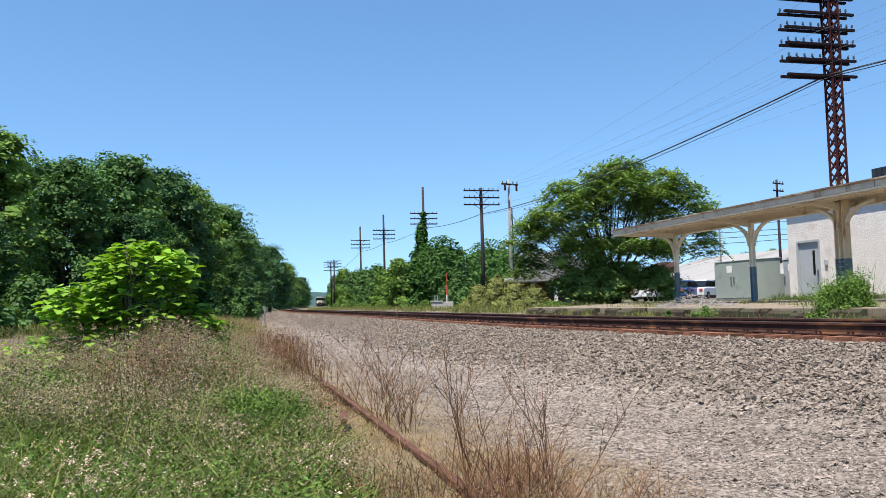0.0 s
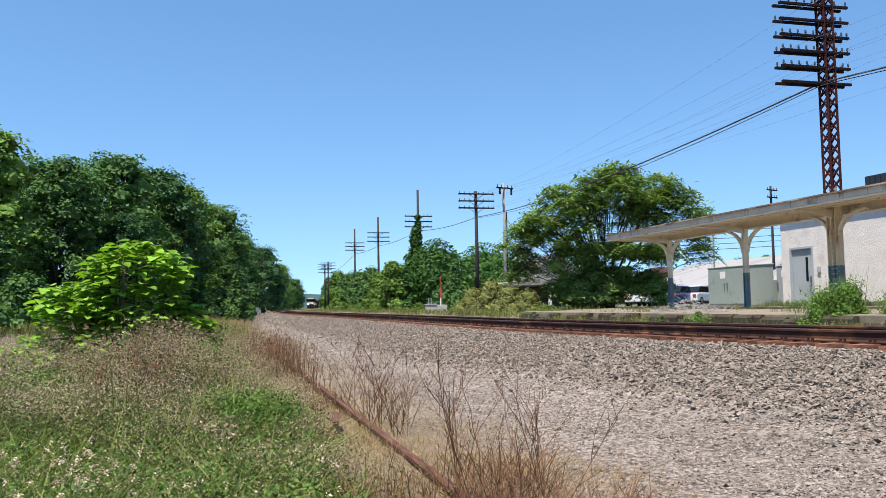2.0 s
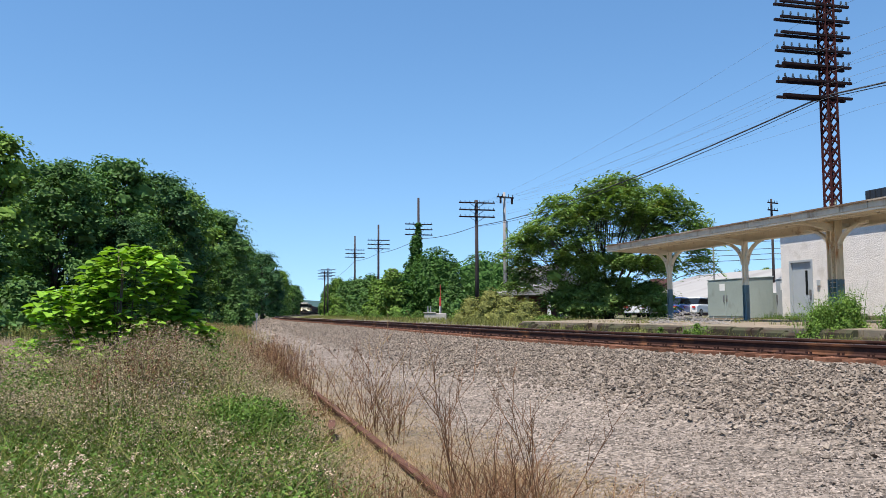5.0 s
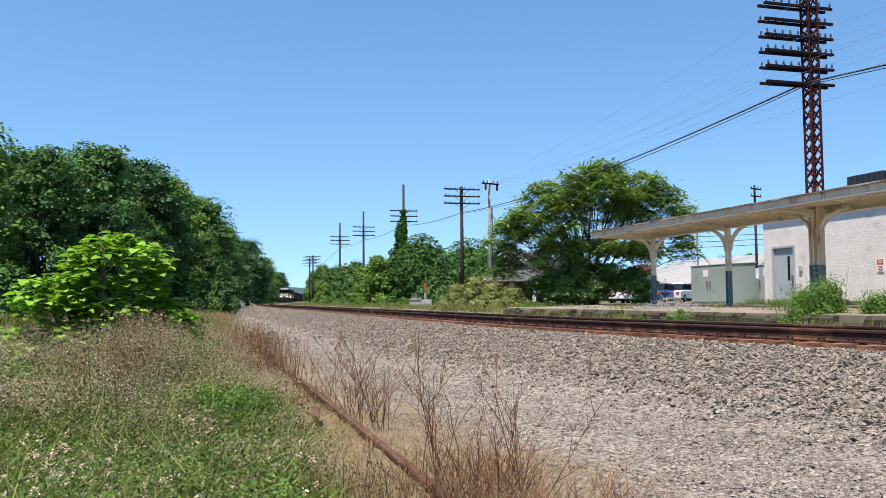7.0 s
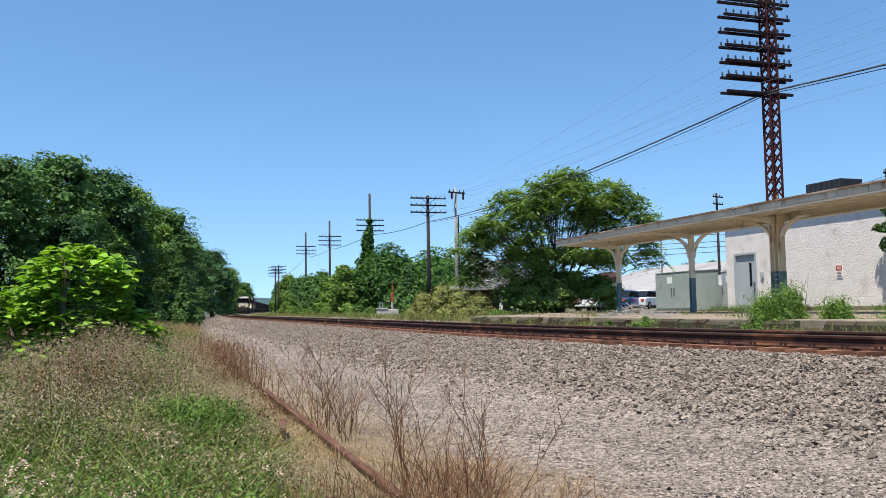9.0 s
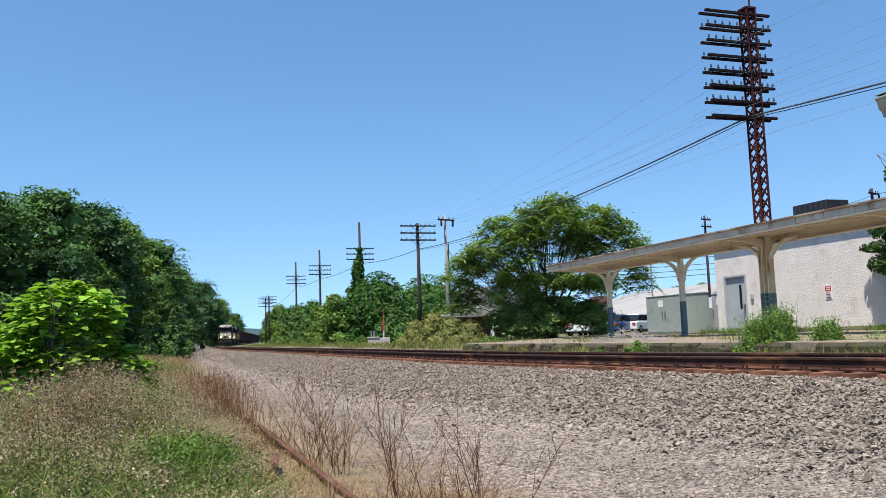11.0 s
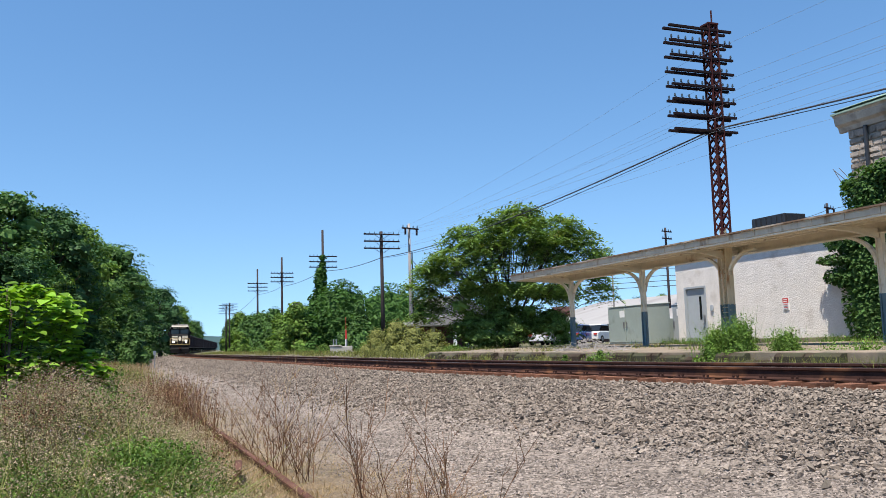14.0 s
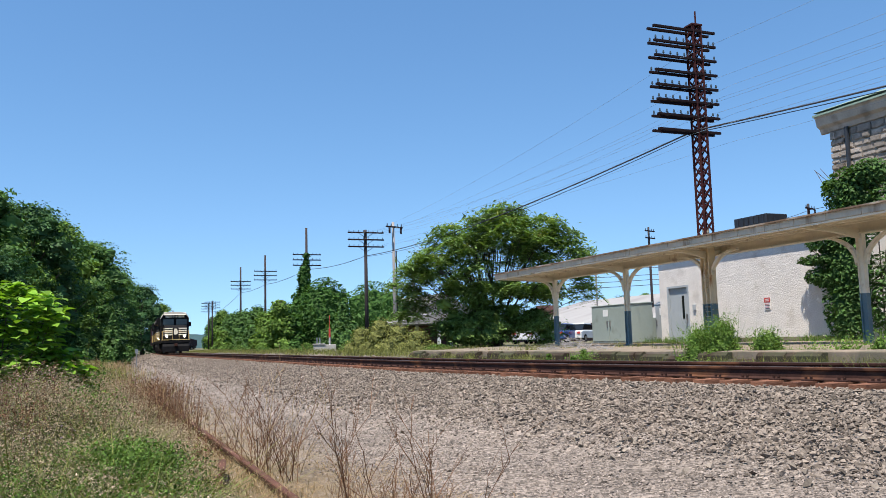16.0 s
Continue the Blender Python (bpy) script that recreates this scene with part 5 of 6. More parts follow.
    put("feathery_sumac_shoots", np.concatenate([blades(n, s, 0.55, 0.005, g, 0.2), tops(s, g.uniform(0.3, 0.65, n), 0.024, 16, g, 0.08)]), GRASS, "low green feathery shoots beside the sapling")
    n = 300
    p, u, s = patch(n, 0.05, 0.55, 6.9, 8.3, g, 0.13)
    put("green_weed_clump", np.concatenate([blades(n, s, 0.46, 0.005, g, 0.2), tops(s, g.uniform(0.35, 0.56, n), 0.019, 30, g, 0.06)]), GRASS, "bright green leafy weed clump")
    # bleached litter and fine twigs on the soil by the old rail
    n = 7000
    p, u, s = patch(n, 0.75, 3.0, 3.3, 10.0, g, 0.35)
    flat = stretch(blades(n, s + np.array([0, 0, 0.012]), 0.2, 0.0028, g, 1.0), s, np.full(n, 0.15))
    put("straw_litter", flat, GRASS_DRY, "bleached straw and twigs lying on the soil", "straw")
    n = 800
    p, u, s = patch(n, 1.35, 2.5, 3.6, 7.0, g, 0.16)
    put("twig_tangle", blades(n, s, 0.42, 0.0028, g, 0.75), DEAD, "low tangle of fine dead brown twigs")
    n = 520
    p, u, s = patch(n, 0.75, 1.6, 4.2, 14.0, g, 0.14)
    away = (np.abs(u - 8.9) > 0.9) & ((p < 1.3) | (u > 11) | (u < 7))
    s = s[away]
    n = len(s)
    put("dry_tufts", np.concatenate([blades(n, s, 0.4, 0.003, g, 0.3), tops(s, g.uniform(0.12, 0.36, n), 0.011, 6, g, 0.03)]), DEAD, "small dry brown tufts beside the clover")
    # dry growth along the old rail
    p, u, s = patch(15000, 0.8, 2.9, 3.4, 20.0, g, 0.3)
    s = s[(p < 1.75) | (u < 7.4) | (g.random(15000) < 0.15)]
    put("dry_grass", blades(len(s), s, 0.11, 0.003, g, 0.7), GRASS_DRY, "bleached dry grass along the old rail", "grass")
    p, u, s = patch(520, 0.35, 1.75, 10.8, 22.0, g, 0.25)
    h = g.uniform(0.45, 0.95, 520)
    put("brown_stalks", np.concatenate([stretch(blades(520, s, 1.0, 0.006, g, 0.10), s, h), tops(s + np.array([0, 0, 0.2]), h - 0.15, 0.013, 12, g, 0.018)]), DEAD, "dead dark-brown seed stalks")
    # distant field edge by the woods
    p, u, s = patch(12000, -16.0, 0.5, 15.0, 75.0, g, 0.8)
    keep = (p > -3.0) | (u > 44) | (g.random(12000) < 0.12)
    s = s[keep]
    n = len(s)
    put("field_weeds", np.concatenate([blades(n, s, 0.7, 0.012, g, 0.2), tops(s[:n // 2], np.full(n // 2, 0.65), 0.04, 5, g, 0.12)]), WEED_OLIVE, "olive and straw weeds in front of the woods")
    p, u, s = patch(11000, -5.0, 2.2, 26.0, 130.0, g, 0.6)
    put("verge_weeds", blades(11000, s, 0.5, 0.012, g, 0.2), GRASS_DRY, "weedy verge beside the distant track")
    p, u, s = patch(9000, 11.6, 15.0, 31.0, 130.0, g, 0.6)
    s[:, 2] = ground_z(p, u)
    put("far_verge_grass", blades(9000, s, 0.28, 0.012, g, 0.3), WEED_OLIVE, "grass on the far side of the track", "grass")

    # weeds along the foot of the platform and in its joints
    p, u, s = patch(3800, 10.75, 11.3, 5.0, 31.0, g, 0.16)
    put("platform_foot_weeds", blades(3800, s, 0.34, 0.006, g, 0.35), WEED_OLIVE, "low weeds along the foot of the platform")
    shoots = []
    for b, d, n, h in ((24.8, 18.3, 170, 0.95), (26.1, 18.0, 170, 1.15), (28.9, 17.4, 150, 0.85), (33.3, 16.4, 50, 0.65), (31.6, 16.8, 36, 0.6), (35.2, 16.0, 60, 0.75), (17.2, 20.2, 40, 0.45), (30.2, 17.2, 36, 0.45)):
        th = radians(b + TURN)
        s = np.stack([d * math.sin(th) + g.normal(0, 0.13, n), d * math.cos(th) + g.normal(0, 0.17, n), np.full(n, 0.72)], -1)
        shoots += [blades(n, s, h, 0.006, g, 0.2), tops(s, h * g.uniform(0.7, 1.0, n), 0.024, 12, g, 0.09)]
    put("feathery_shoots", np.concatenate(shoots), LEAF_LITE, "feathery upright green shoots at the platform edge")
    p, u, s = patch(2600, 11.5, 20.2, 6.0, 30.5, g, 0.22)
    s[:, 2] = 1.13
    put("joint_weeds", blades(2600, s, 0.13, 0.005, g, 0.5), WEED_OLIVE, "weeds growing from the platform joints")
    p, u, s = patch(1500, 19.6, 20.35, 18.6, 30.0, g, 0.3)
    s[:, 2] = 1.15
    put("wall_foot_weeds", blades(1500, s, 0.25, 0.006, g, 0.4), GRASS, "grass along the foot of the white wall", "grass")


foreground()


def thicket():
    """Low bushes that close the foot of the woods."""
    r = random.Random(19)
    first = shrub("thicket_bush", -26, 54, 2.6, 3.4, LEAF_OAK, "dense low bush at the foot of the woods", 300, 12, 3000, 0.2, 0.3, False, "bush")
    second = shrub("thicket_bush", -23, 60, 2.4, 3.0, LEAF_LITE, "dense low bush at the foot of the woods", 301, 12, 3000, 0.2, 0.3, False, "bush")
    third = shrub("thicket_bush", -13.4, 84, 1.7, 4.6, LEAF_OAK, "pointed young tree at the foot of the woods", 302, 12, 3000, 0.18, 0.3, True, "bush")
    bs, ds, es = zip(*FOREST)
    for ob in (first, second, third):
        ob["group"] = "thicket along the woods"
    b = -36.0
    while b < -11.9:
        d = (float(np.interp(b, bs, ds)) if b > -27.8 else 55.0) - r.uniform(4.5, 7.5)
        q = polar(b, d, 0.3)
        ob = copy_thing((first, second, second, third)[r.randrange(4)], pose(q.x, q.y, 0.3, 0, 0, r.uniform(0, 360)))
        k = r.uniform(0.75, 1.2)
        ob.scale = (k, k, k * r.uniform(0.8, 1.1))
        b += math.degrees(2.7 / d)


thicket()


def dead_stalk(p, u, height, seed):
    """A dry, many-branched stalk."""
    r = random.Random(seed)
    b = Build()

    def grow(q, d, ln, rad, depth):
        pts = [q]
        for k in range(4):
            d = (d + Vector((r.gauss(0, 0.10), r.gauss(0, 0.10), 0.03))).normalized()
            pts.append(pts[-1] + d * ln / 4)
        b.tube(pts, rad, 4, rad * 0.45)
        if depth:
            for k in range(r.randint(3, 5)):
                s = pts[r.randint(1, 4)]
                a = r.uniform(0, 6.28)
                e = (d + 0.75 * Vector((math.cos(a), math.sin(a), 0.25))).normalized()
                grow(s, e, ln * r.uniform(0.3, 0.55), rad * 0.6, depth - 1)
    for k in range(r.randint(2, 4)):
        grow(Vector((r.gauss(0, 0.06), r.gauss(0, 0.06), 0)), Vector((r.gauss(0, 0.28), r.gauss(0, 0.28), 1)).normalized(), height * r.uniform(0.6, 1), 0.0046, 2)
    ob = part("dead_stalk", b, DEAD if r.random() < 0.85 else GRASS_DRY)
    ob.matrix_world = place(p, u, float(ground_z(p, u)) - 0.02)
    return tagged(ob, "dry reddish-brown branching weed stalk", "weeds", "dead stalks along the old rail")


sr = random.Random(77)
for k in range(24):
    u_ = 5.0 + 9.5 * sr.random() ** 1.15
    dead_stalk(1.62 + sr.gauss(0.1, 0.3), u_, sr.uniform(0.5, 1.05), 200 + k)


# ---- far buildings, cars and small trackside things ----
def warehouse():
    t = thing("warehouse", place(46, 84, 1.05, 0), "long low warehouse with a pale grey metal roof and brown walls", "building")
    part("wall", Build().box(0, 26, -32, 8, 0, 1.75), BRICK_WALL, t, "brown brick wall")
    part("roof", Build().prism([(-1.0, 1.75), (27, 1.75), (13, 5.0), (12, 5.0)], -33, 9, axis=1), SHED_ROOF, t, "pale grey sheet-metal roof")
    for k in range(5):
        part("window", Build().box(-0.05, 0.05, -28 + 8 * k, -26 + 8 * k, 0.6, 1.4), DARK_GLASS, t)
    part("roof_vent", Build().box(3.5, 5.0, 4, 6, 2.6, 4.3), BRICK_WALL, t, "rust-brown roof vent")


warehouse()


def shed():
    t = thing("shed", Matrix.Translation(polar(6.9, 62, 0.95)) @ pose(0, 0, 0, 0, 0, TURN), "small open shed with a pale low-pitched roof", "building")
    part("roof", Build().prism([(-3.2, 1.75), (3.2, 1.75), (3.2, 1.9), (0, 2.6), (-3.2, 1.9)], -2.5, 2.5, axis=1), SHED_ROOF, t)
    for x in (-2.8, 0, 2.8):
        for y in (-2.2, 2.2):
            part("post", Build().box(x - 0.1, x + 0.1, y - 0.1, y + 0.1, 0, 1.75), WHITE, t)
    part("back_wall", Build().box(-2.9, 2.9, 2.3, 2.45, 0, 1.75), BRICK_WALL, t)
    t = thing("house", Matrix.Translation(polar(6.6, 95, 1.0)) @ pose(0, 0, 0, 0, 0, 30), "distant house with a dark shingle roof", "house")
    part("wall", Build().box(-5, 5, -4, 4, 0, 3), BRICK_WALL, t)
    part("roof", Build().prism([(-5.5, 3), (5.5, 3), (0, 5.6)], -4.4, 4.4, axis=1), ROOFING, t)
    t = thing("brick_chimney", Matrix.Translation(polar(-2.98, 150, 1.0)), "squat brick chimney stack behind the trees", "chimney")
    part("stack", Build().box(-0.55, 0.55, -0.55, 0.55, 0, 8.2), CONCRETE, t)
    part("cap", Build().box(-0.65, 0.65, -0.65, 0.65, 8.2, 8.4), CONCRETE, t)


shed()


def parked_car(bearing, distance, rz, paint, label):
    t = thing("car", Matrix.Translation(polar(bearing, distance, 1.08)) @ pose(0, 0, 0, 0, 0, rz), label, "car", "cars parked behind the platform")
    body = [(-2.2, 0.3), (2.2, 0.3), (2.25, 0.6), (2.1, 0.82), (1.0, 0.92), (-1.7, 0.95), (-2.2, 0.85)]
    part("body", Build().prism(body, -0.87, 0.87, axis=1), paint, t, bevel=0.06)
    part("cabin", Build().prism([(-1.75, 0.95), (1.0, 0.92), (0.35, 1.42), (-1.2, 1.45)], -0.74, 0.74, axis=1), DARK_GLASS, t, bevel=0.05)
    part("roof", Build().prism([(-1.25, 1.44), (0.4, 1.41), (0.3, 1.47), (-1.15, 1.5)], -0.7, 0.7, axis=1), paint, t, bevel=0.02)
    for x in (-1.4, 1.4):
        for y in (-0.8, 0.8):
            wh = part("wheel", Build().tube([(x, y - 0.1, 0.31), (x, y + 0.1, 0.31)], 0.31, 14), TYRE, t)
            part("rim", Build().tube([(x, y - 0.115, 0.31), (x, y + 0.115, 0.31)], 0.19, 10), STEEL, wh)
    for y in (-0.65, 0.65):
        part("tail_light", Build().box(-2.26, -2.19, y - 0.13, y + 0.13, 0.68, 0.84), RED, t)
        part("headlight", Build().box(2.16, 2.26, y - 0.15, y + 0.15, 0.6, 0.74), WHITE, t)


parked_car(17.3, 70, 50, CAR_WHITE, "white saloon car parked behind the platform")
parked_car(16.1, 68, 52, CAR_BLUE, "dark blue saloon car parked behind the platform")
parked_car(14.9, 66, 60, CAR_WHITE, "pale saloon car parked beyond the tree")
parked_car(13.9, 64, 60, CAR_WHITE, "pale saloon car parked beyond the tree")


def small_trackside():
    m = thing("marker_post", Matrix.Translation(polar(0.3, 62, 0.85)), "white marker post with an orange-red top and whip aerial", "post")
    part("post", Build().tube([(0, 0, 0), (0, 0, 1.1)], 0.07, 8), WHITE, m)
    part("band", Build().tube([(0, 0, 1.1), (0, 0, 1.75)], 0.072, 8), RED, m, "orange-red upper band")
    part("whip", Build().tube([(0, 0, 1.75), (0, 0, 2.7)], 0.02, 5), RED, m)
    m = thing("concrete_vault", Matrix.Translation(polar(0.05, 60.5, 0.75)) @ pose(0, 0, 0, 0, 0, TURN), "pale concrete vault beside the track", "vault")
    part("box", Build().box(-0.8, 0.6, -0.5, 0.5, 0, 0.7), WHITE_CONCRETE, m, bevel=0.04)
    part("slab", Build().box(-0.85, -0.2, -0.55, 0.55, 0.7, 0.78), WHITE_CONCRETE, m, bevel=0.02)
    for x in (-0.65, -0.45, 0.3):
        part("pipe", Build().tube([(x, 0, 0.7), (x, 0, 1.2)], 0.05, 6), STEEL, m)
    m = thing("rubble_wall", place(11.9, 31.2, 0.55, 0), "broken concrete end of the platform", "wall")
    part("block", Build().prism([(0, 0), (5, 0), (5, 0.62), (2.5, 0.6), (0, 0.35)], 0, 1.6, axis=1), CONCRETE, m, bevel=0.06)
    part("block", Build().prism([(0.4, 0), (4, 0), (3.7, 0.5), (0.8, 0.3)], 1.7, 3.4, axis=1), CONCRETE, m, bevel=0.08)
    m = thing("trackside_sign", Matrix.Translation(polar(-12.0, 62, 0.3)), "thin grey signpost at the wood's edge", "sign")
    part("post", Build().tube([(0, 0, 0), (0, 0, 1.2)], 0.035, 6), STEEL, m)
    part("plate", Build().box(-0.09, 0.09, -0.03, 0.0, 0.9, 1.2), STEEL, m)
    pile = Build()
    r = random.Random(4)
    for k in range(160):
        a = r.uniform(0, 3.14)
        o = Vector((r.gauss(0, 0.35), r.gauss(0, 0.9), 0))
        z = max(0, 0.42 - 0.3 * abs(o.y) - 0.3 * abs(o.x))
        d = Vector((math.cos(a), math.sin(a), r.uniform(-0.2, 0.5))) * r.uniform(0.15, 0.4)
        pile.tube([o + Vector((0, 0, z * r.random())), o + d + Vector((0, 0, z * r.random()))], 0.008, 4, 0.004)
    m = part("brush_pile", pile, POLE_GREY)
    m.matrix_world = place(12.4, 20.5, 1.13)
    tagged(m, "heap of dry grey cut branches on the platform", "brush", kind="stuff")
    lp = thing("lamp_post", Matrix.Translation(polar(18.4, 62, 1.1)), "thin street lamp post behind the platform", "lamp post")
    part("post", Build().tube([(0, 0, 0), (0, 0, 5.2)], 0.06, 6), POLE_GREY, lp)
    part("lamp_head", Build().tube([(-1.0, 0, 5.0), (-0.7, 0, 4.9), (-0.4, 0, 5.0)], 0.16, 8), HVAC, lp)


small_trackside()


def creeper():
    """Vine hanging over the corner of the stone house."""
    rng_ = np.random.default_rng(9)
    t = thing("creeper", place(20.2, 18.0, 1.2), "dense green creeper climbing the corner of the stone house", "vine")
    lobes = [(0.0, 0.1, 1.0, 0.3, 0.8, 1.2), (0.0, 0.05, 2.2, 0.34, 0.9, 1.0), (0.0, -0.2, 3.3, 0.36, 0.95, 0.9), (0.15, -0.2, 4.3, 0.45, 0.9, 0.7), (0.1, -0.9, 4.7, 0.4, 0.7, 0.4), (-0.2, 0.9, 2.4, 0.2, 0.7, 0.16),
             (-0.1, 0.6, 1.8, 0.2, 0.5, 0.25), (0.1, -1.3, 3.9, 0.3, 0.6, 0.5), (-0.1, 1.0, 1.9, 0.25, 0.45, 0.25), (-0.2, 0.7, 2.9, 0.25, 0.5, 0.3), (0.2, -1.2, 1.2, 0.4, 0.8, 1.2), (0.2, 0.55, 4.6, 0.2, 0.25, 0.2)]
    p, d = lobe_points(lobes, 17000, rng_, 0.5)
    f = part("foliage", quads("foliage", leaf_cloud(p, d, 0.068, rng_, 0.7)), LEAF_OAK, t)
    # core in a darker green than the foliage: painted shade inside the creeper
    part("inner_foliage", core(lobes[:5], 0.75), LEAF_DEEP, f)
    st = Build()
    r = random.Random(2)
    for k in range(14):
        y = r.uniform(-1.2, 0.6)
        st.tube([(0.25, y, 0), (0.2, y + r.gauss(0, 0.2), 2), (0.3, y + r.gauss(0, 0.3), 4), (0.3, y + r.gauss(0, 0.4), 5.2)], 0.022, 5, 0.01)
    part("stems", st, BARK, t)


creeper()

hill_b = Build()
for k in range(60):
    b0, b1 = -40 + 2.0 * k, -38 + 2.0 * k
    h0, h1 = (46 + 8 * math.sin(b0 * 0.31) + 5 * math.sin(b0 * 0.9) for b0 in (b0, b1))
    a0, a1 = polar(b0, 1700), polar(b1, 1700)
    c0, c1 = polar(b0, 2400), polar(b1, 2400)
    hill_b.add([(a0.x, a0.y, 0), (a1.x, a1.y, 0), (c1.x, c1.y, h1), (c0.x, c0.y, h0)], [(0, 1, 2, 3)])
tagged(part("backdrop", hill_b, HILL), "low wooded hills on the horizon, tinted with distance haze", "hill", kind="structure")
for k, (b_, d_, h_) in enumerate(((18.0, 150, 6.5), (20.2, 150, 7.5), (21.6, 140, 7.0), (23.5, 150, 8.0), (8.0, 130, 6.0), (16.0, 160, 6.0))):
    q_ = polar(b_, d_)
    forest_tree(q_.x, q_.y, 1.2, h_, k % 4)


# ---- train ----
def engine_body(t):
    # own space: front at y = 0, the rest behind it; z from the rail top
    part("underframe", Build().box(-1.5, 1.5, -22.0, -0.5, 1.15, 1.45), LOCO_BLACK, t)
    part("hood", Build().prism([(-0.95, 1.45), (0.95, 1.45), (0.95, 4.2), (0.7, 4.5), (-0.7, 4.5), (-0.95, 4.2)], -20.8, -4.6, axis=1), LOCO_BLACK, t, bevel=0.05)
    part("radiator_wing", Build().prism([(-1.55, 3.6), (1.55, 3.6), (1.4, 4.4), (0.9, 4.6), (-0.9, 4.6), (-1.4, 4.4)], -20.5, -15.0, axis=1), LOCO_BLACK, t, bevel=0.05)
    cab = part("cab", Build().prism([(-1.52, 1.45), (1.52, 1.45), (1.52, 3.85), (1.28, 4.35), (-1.28, 4.35), (-1.52, 3.85)], -4.6, -2.3, axis=1), LOCO_BLACK, t, "black cab", bevel=0.04)
    part("cab_roof", Build().prism([(-1.54, 3.88), (-1.25, 4.45), (-0.6, 4.62), (0.6, 4.62), (1.25, 4.45), (1.54, 3.88), (1.2, 4.37), (-1.2, 4.37)], -4.7, -2.1, axis=1), LOCO_ROOF, cab, "cab roof coloured pale for sunlight")
    # sloped pale piece added to give the roof front a sunlit edge
    part("roof_brow", Build().prism([(-2.75, 4.6), (-1.85, 4.27), (-1.85, 4.24), (-2.75, 4.3)], -1.2, 1.2, axis=0), LOCO_ROOF, cab, "added brow over the windshields, coloured pale for sunlight")
    for s in (-1, 1):
        part("windshield", Build().box(min(s * 0.12, s * 1.3), max(s * 0.12, s * 1.3), -2.31, -2.27, 3.18, 3.82), DARK_GLASS, cab)
        part("side_window", Build().box(min(s * 1.525, s * 1.55), max(s * 1.525, s * 1.55), -4.2, -2.8, 3.0, 3.7), DARK_GLASS, cab)
        part("mirror", Build().box(min(s * 1.56, s * 1.8), max(s * 1.56, s * 1.8), -2.9, -2.82, 3.0, 3.5), LOCO_BLACK, cab)
    for s in (-1, 1):
        part("number_board", Build().box(s * 0.68 - 0.32, s * 0.68 + 0.32, -2.3, -2.24, 4.0, 4.22), LOCO_WHITE, cab, "white number board")
    nose = part("nose", Build().prism([(-0.9, 1.45), (-0.9, 2.75), (-1.2, 3.1), (-2.35, 3.14), (-2.35, 1.45)], -1.2, 1.2, axis=0), LOCO_BLACK, t, "black nose with cream stripes", bevel=0.06)
    for k in range(4):
        w = 1.17
        for a, b in ((-w, -0.32), (0.32, w)):
            part("stripe", Build().box(a, b, -0.905, -0.885, 1.98 + 0.23 * k, 2.10 + 0.23 * k), LOCO_WHITE, nose, "cream stripe")
        for a, b in ((-1.215, -1.2), (1.2, 1.215)):
            part("stripe", Build().box(a, b, -2.3, -0.95, 1.98 + 0.23 * k, 2.10 + 0.23 * k), LOCO_WHITE, nose, "cream stripe")
    part("emblem", Build().prism([(-0.2, 2.12), (0.1, 2.02), (0.22, 2.35), (0.1, 2.74), (-0.14, 2.68), (-0.24, 2.4)], -0.905, -0.88, axis=1), LOCO_WHITE, nose, "pale emblem")
    for x, z in ((-0.16, 4.1), (0.16, 4.1), (-0.95, 1.86), (0.95, 1.86)):
        y = -2.24 if z > 3 else -0.80
        lit = z < 3
        part("headlight", Build().tube([(x, y - 0.06, z), (x, y, z)], 0.12, 10), HEADLIGHT if lit else LOCO_WHITE, t, "lit round headlight" if lit else "round headlight")
    part("front_platform", Build().box(-1.5, 1.5, -1.2, -0.42, 1.15, 1.44), LOCO_BLACK, t, "black end sill")
    part("sill_edge", Build().box(-1.5, 1.5, -1.2, -0.40, 1.441, 1.50), LOCO_GOLD, t, "dull gold edge of the end sill")
    part("snow_plough", Build().prism([(-0.3, 0.15), (-0.3, 0.75), (-0.55, 1.15), (-0.8, 1.15), (-0.8, 0.15)], -1.4, 1.4, axis=0), LOCO_BLACK, t, bevel=0.03)
    part("coupler", Build().box(-0.16, 0.16, -0.5, 0.15, 0.75, 1.05), RUST, t, bevel=0.04)
    for s in (-1, 1):
        st = Build()
        for k in range(4):
            st.box(min(s * 1.1, s * 1.5), max(s * 1.1, s * 1.5), -1.1, -0.55, 0.3 + 0.28 * k, 0.34 + 0.28 * k)
        part("steps", st, LOCO_BLACK, t)
        h = Build()
        for y in np.arange(-0.5, -1.3, -0.35):
            h.tube([(s * 1.42, y, 1.45), (s * 1.42, y, 2.45)], 0.025, 5)
        h.tube([(s * 1.42, -0.5, 2.45), (s * 1.42, -1.2, 2.45)], 0.025, 5).tube([(s * 0.35, -0.48, 1.45), (s * 0.35, -0.48, 2.4), (s * 1.42, -0.48, 2.4)], 0.025, 5)
        for y in np.arange(-5, -21, -2.0):
            h.tube([(s * 1.48, y, 1.45), (s * 1.48, y, 2.5)], 0.02, 4)
        h.tube([(s * 1.48, -5, 2.5), (s * 1.48, -21, 2.5)], 0.02, 4)
        part("handrail", h, LOCO_GOLD, t, "dull gold handrail")
    part("fuel_tank", Build().prism([(-1.4, 0.4), (1.4, 0.4), (1.45, 1.1), (-1.45, 1.1)], -14.0, -8.5, axis=1), LOCO_BLACK, t, bevel=0.08)
    part("horn", Build().tube([(0.2, -3.4, 4.7), (0.2, -2.9, 4.75)], 0.06, 8, 0.1).box(0.1, 0.3, -3.5, -3.3, 4.6, 4.7), STEEL, t)


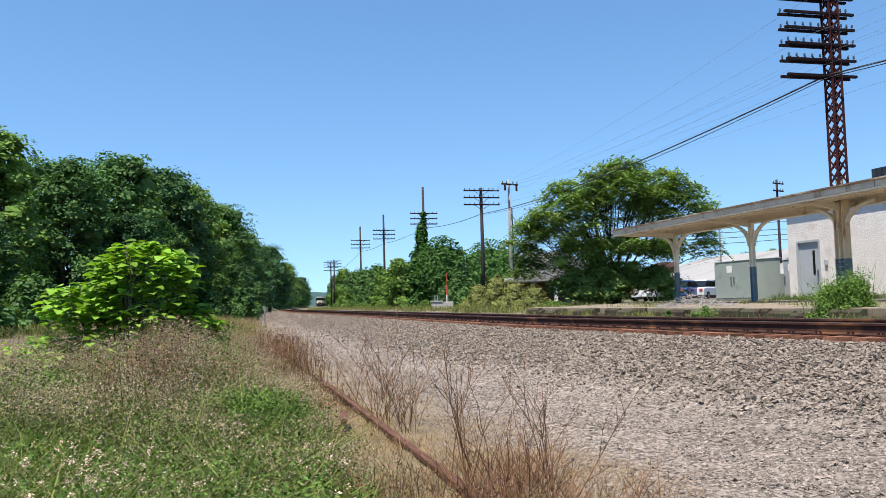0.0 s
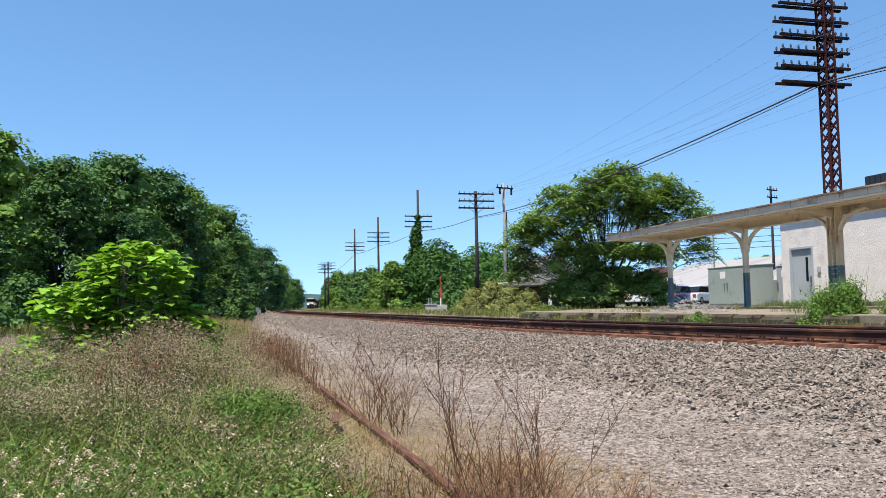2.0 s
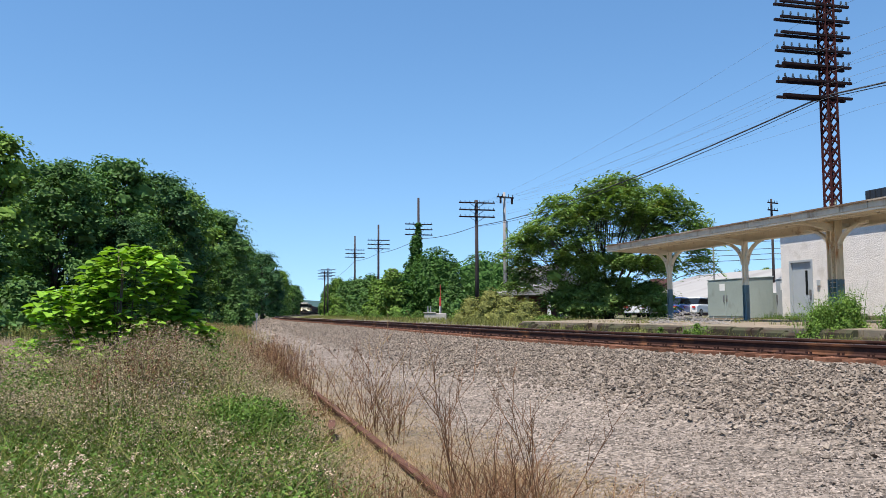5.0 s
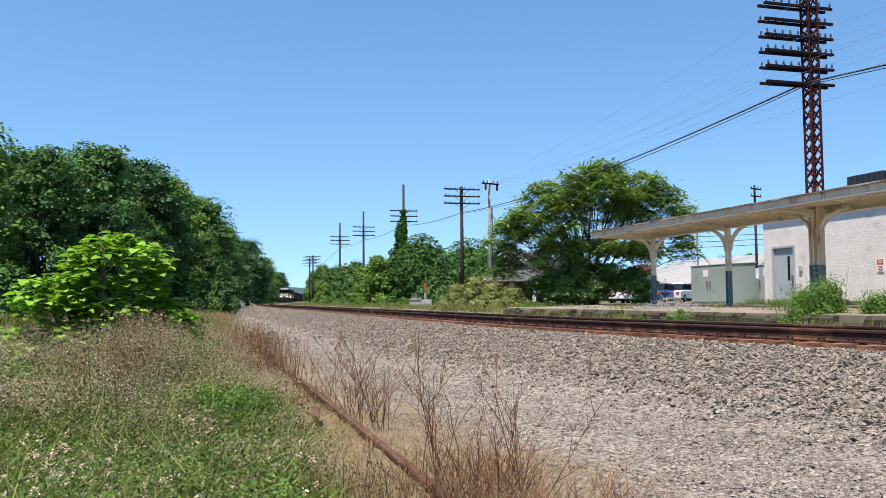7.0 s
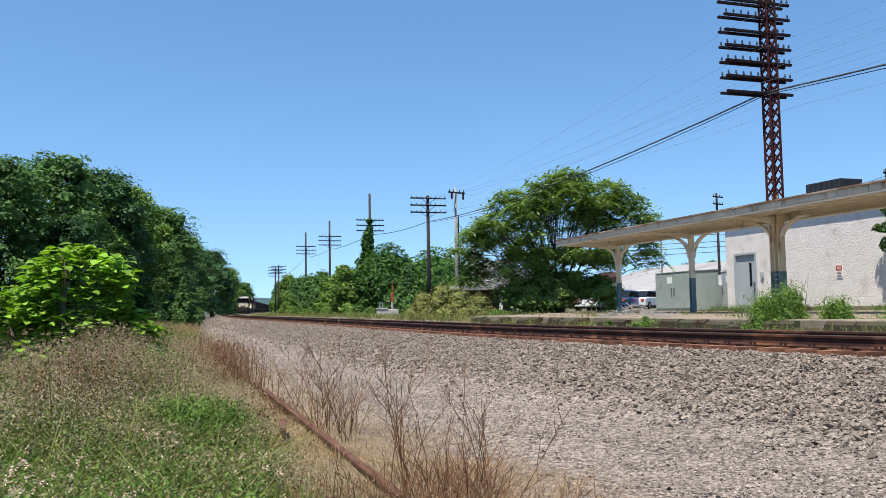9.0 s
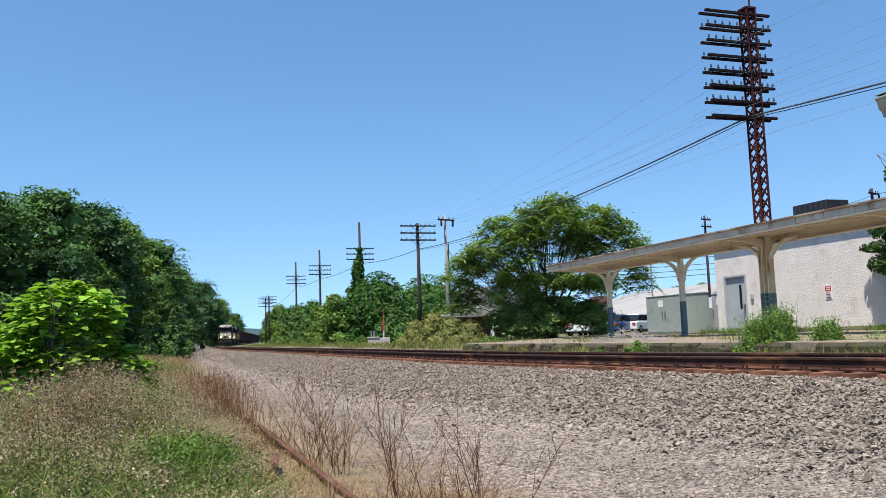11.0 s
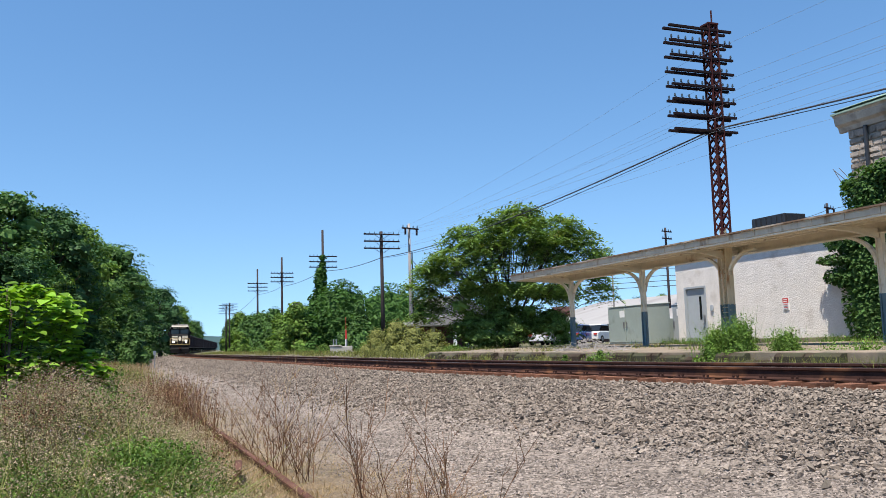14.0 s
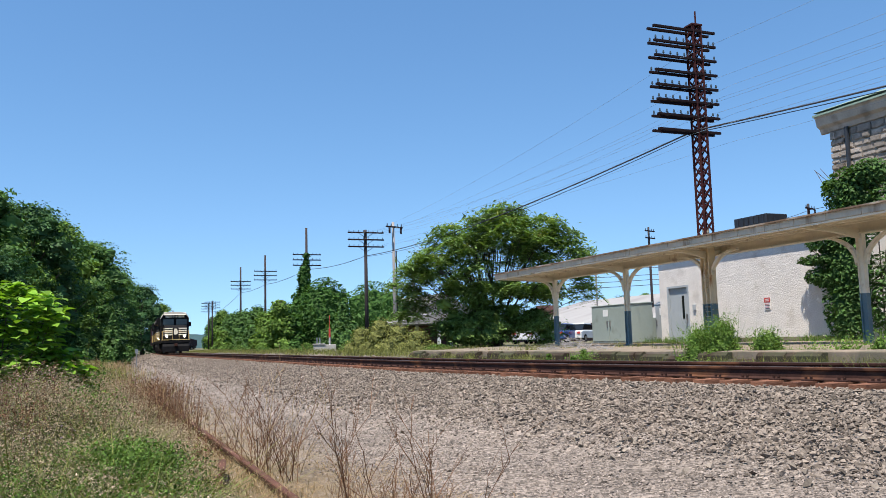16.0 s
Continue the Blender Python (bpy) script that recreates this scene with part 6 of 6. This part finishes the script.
def add_bogie(t, y, axles, name="bogie"):
    b = part(name, Build().box(-1.2, -1.05, y - axles * 0.85, y + axles * 0.85, 0.45, 0.85).box(1.05, 1.2, y - axles * 0.85, y + axles * 0.85, 0.45, 0.85).box(-1.05, 1.05, y - 0.2, y + 0.2, 0.5, 1.1), LOCO_BLACK, t, bevel=0.02)
    for k in range(axles):
        yy = y + (k - (axles - 1) / 2) * 1.75
        w = Build()
        for s in (-1, 1):
            w.tube([(s * 0.70, yy, 0.5), (s * 0.83, yy, 0.5)], 0.5 if axles == 3 else 0.42, 18)
        w.tube([(-0.8, yy, 0.5), (0.8, yy, 0.5)], 0.09, 8)
        part("wheelset", w, RUST, b)


def engine(label):
    t = thing("locomotive", Matrix.Identity(4), label, "locomotive")
    engine_body(t)
    add_bogie(t, -4.6, 3)
    add_bogie(t, -17.4, 3)
    return t


def coal_car():
    t = thing("hopper_car", Matrix.Identity(4), "dark steel open coal car with vertical side ribs", "railway car", "coal cars of the train")
    part("body", Build().prism([(-0.3, 1.1), (-15.4, 1.1), (-15.7, 3.65), (0, 3.65)], -1.55, 1.55, axis=0), CAR_BODY, t, bevel=0.03)
    for k in range(11):
        y = -1.0 - 1.37 * k
        for a in (-1.62, 1.55):
            part("rib", Build().box(a, a + 0.07, y - 0.06, y + 0.06, 1.2, 3.6), CAR_BODY, t)
    part("top_chord", Build().box(-1.64, 1.64, -15.7, 0, 3.62, 3.74), CAR_BODY, t, bevel=0.02)
    part("coal", Build().prism([(-1.4, 3.74), (1.4, 3.74), (0.6, 3.98), (-0.6, 4.0)], -15.3, -0.4, axis=1), COAL, t, "heaped black coal")
    part("end_ladder", Build().tube([(1.3, 0.05, 1.2), (1.3, 0.05, 3.6)], 0.02, 4).tube([(0.9, 0.05, 1.2), (0.9, 0.05, 3.6)], 0.02, 4), STEEL, t)
    add_bogie(t, -2.2, 2)
    add_bogie(t, -13.5, 2)
    return t


lead = engine("black diesel locomotive with cream nose stripes and lit headlights")
second = engine("second black diesel locomotive coupled behind the first")
cars = [coal_car()]
for _ in range(13):
    cars.append(copy_thing(cars[0], Matrix.Identity(4)))
TRAIN = [(lead, 0.0, 22.4), (second, 22.8, 22.4)] + [(c, 45.6 + 16.4 * k, 15.7) for k, c in enumerate(cars)]
FRONT = [(0.0, 405.0), (2.0, 368.0), (4.5, 320.0), (7.0, 273.0), (9.0, 235.0), (11.5, 186.0), (13.5, 147.5), (16.0, 97.6)]


def on_track(front, length):
    """Pose of a vehicle whose front is at u = front, its ends on the curve."""
    a, b = Vector((float(centre(front)), front, 0)), Vector((float(centre(front + length)), front + length, 0))
    d = (a - b).normalized()
    return LINE @ pose(a.x, a.y, RAIL_TOP, 0, 0, math.degrees(math.atan2(-d.x, d.y)))


def front_at(t):
    ts, us = zip(*FRONT)
    return float(np.interp(t, ts, us))


def motions():
    for vehicle, offset, length in TRAIN:
        walk(vehicle, [(t, on_track(front_at(t) + offset, length)) for t in np.arange(0, 16.01, 1.0)])


motions()
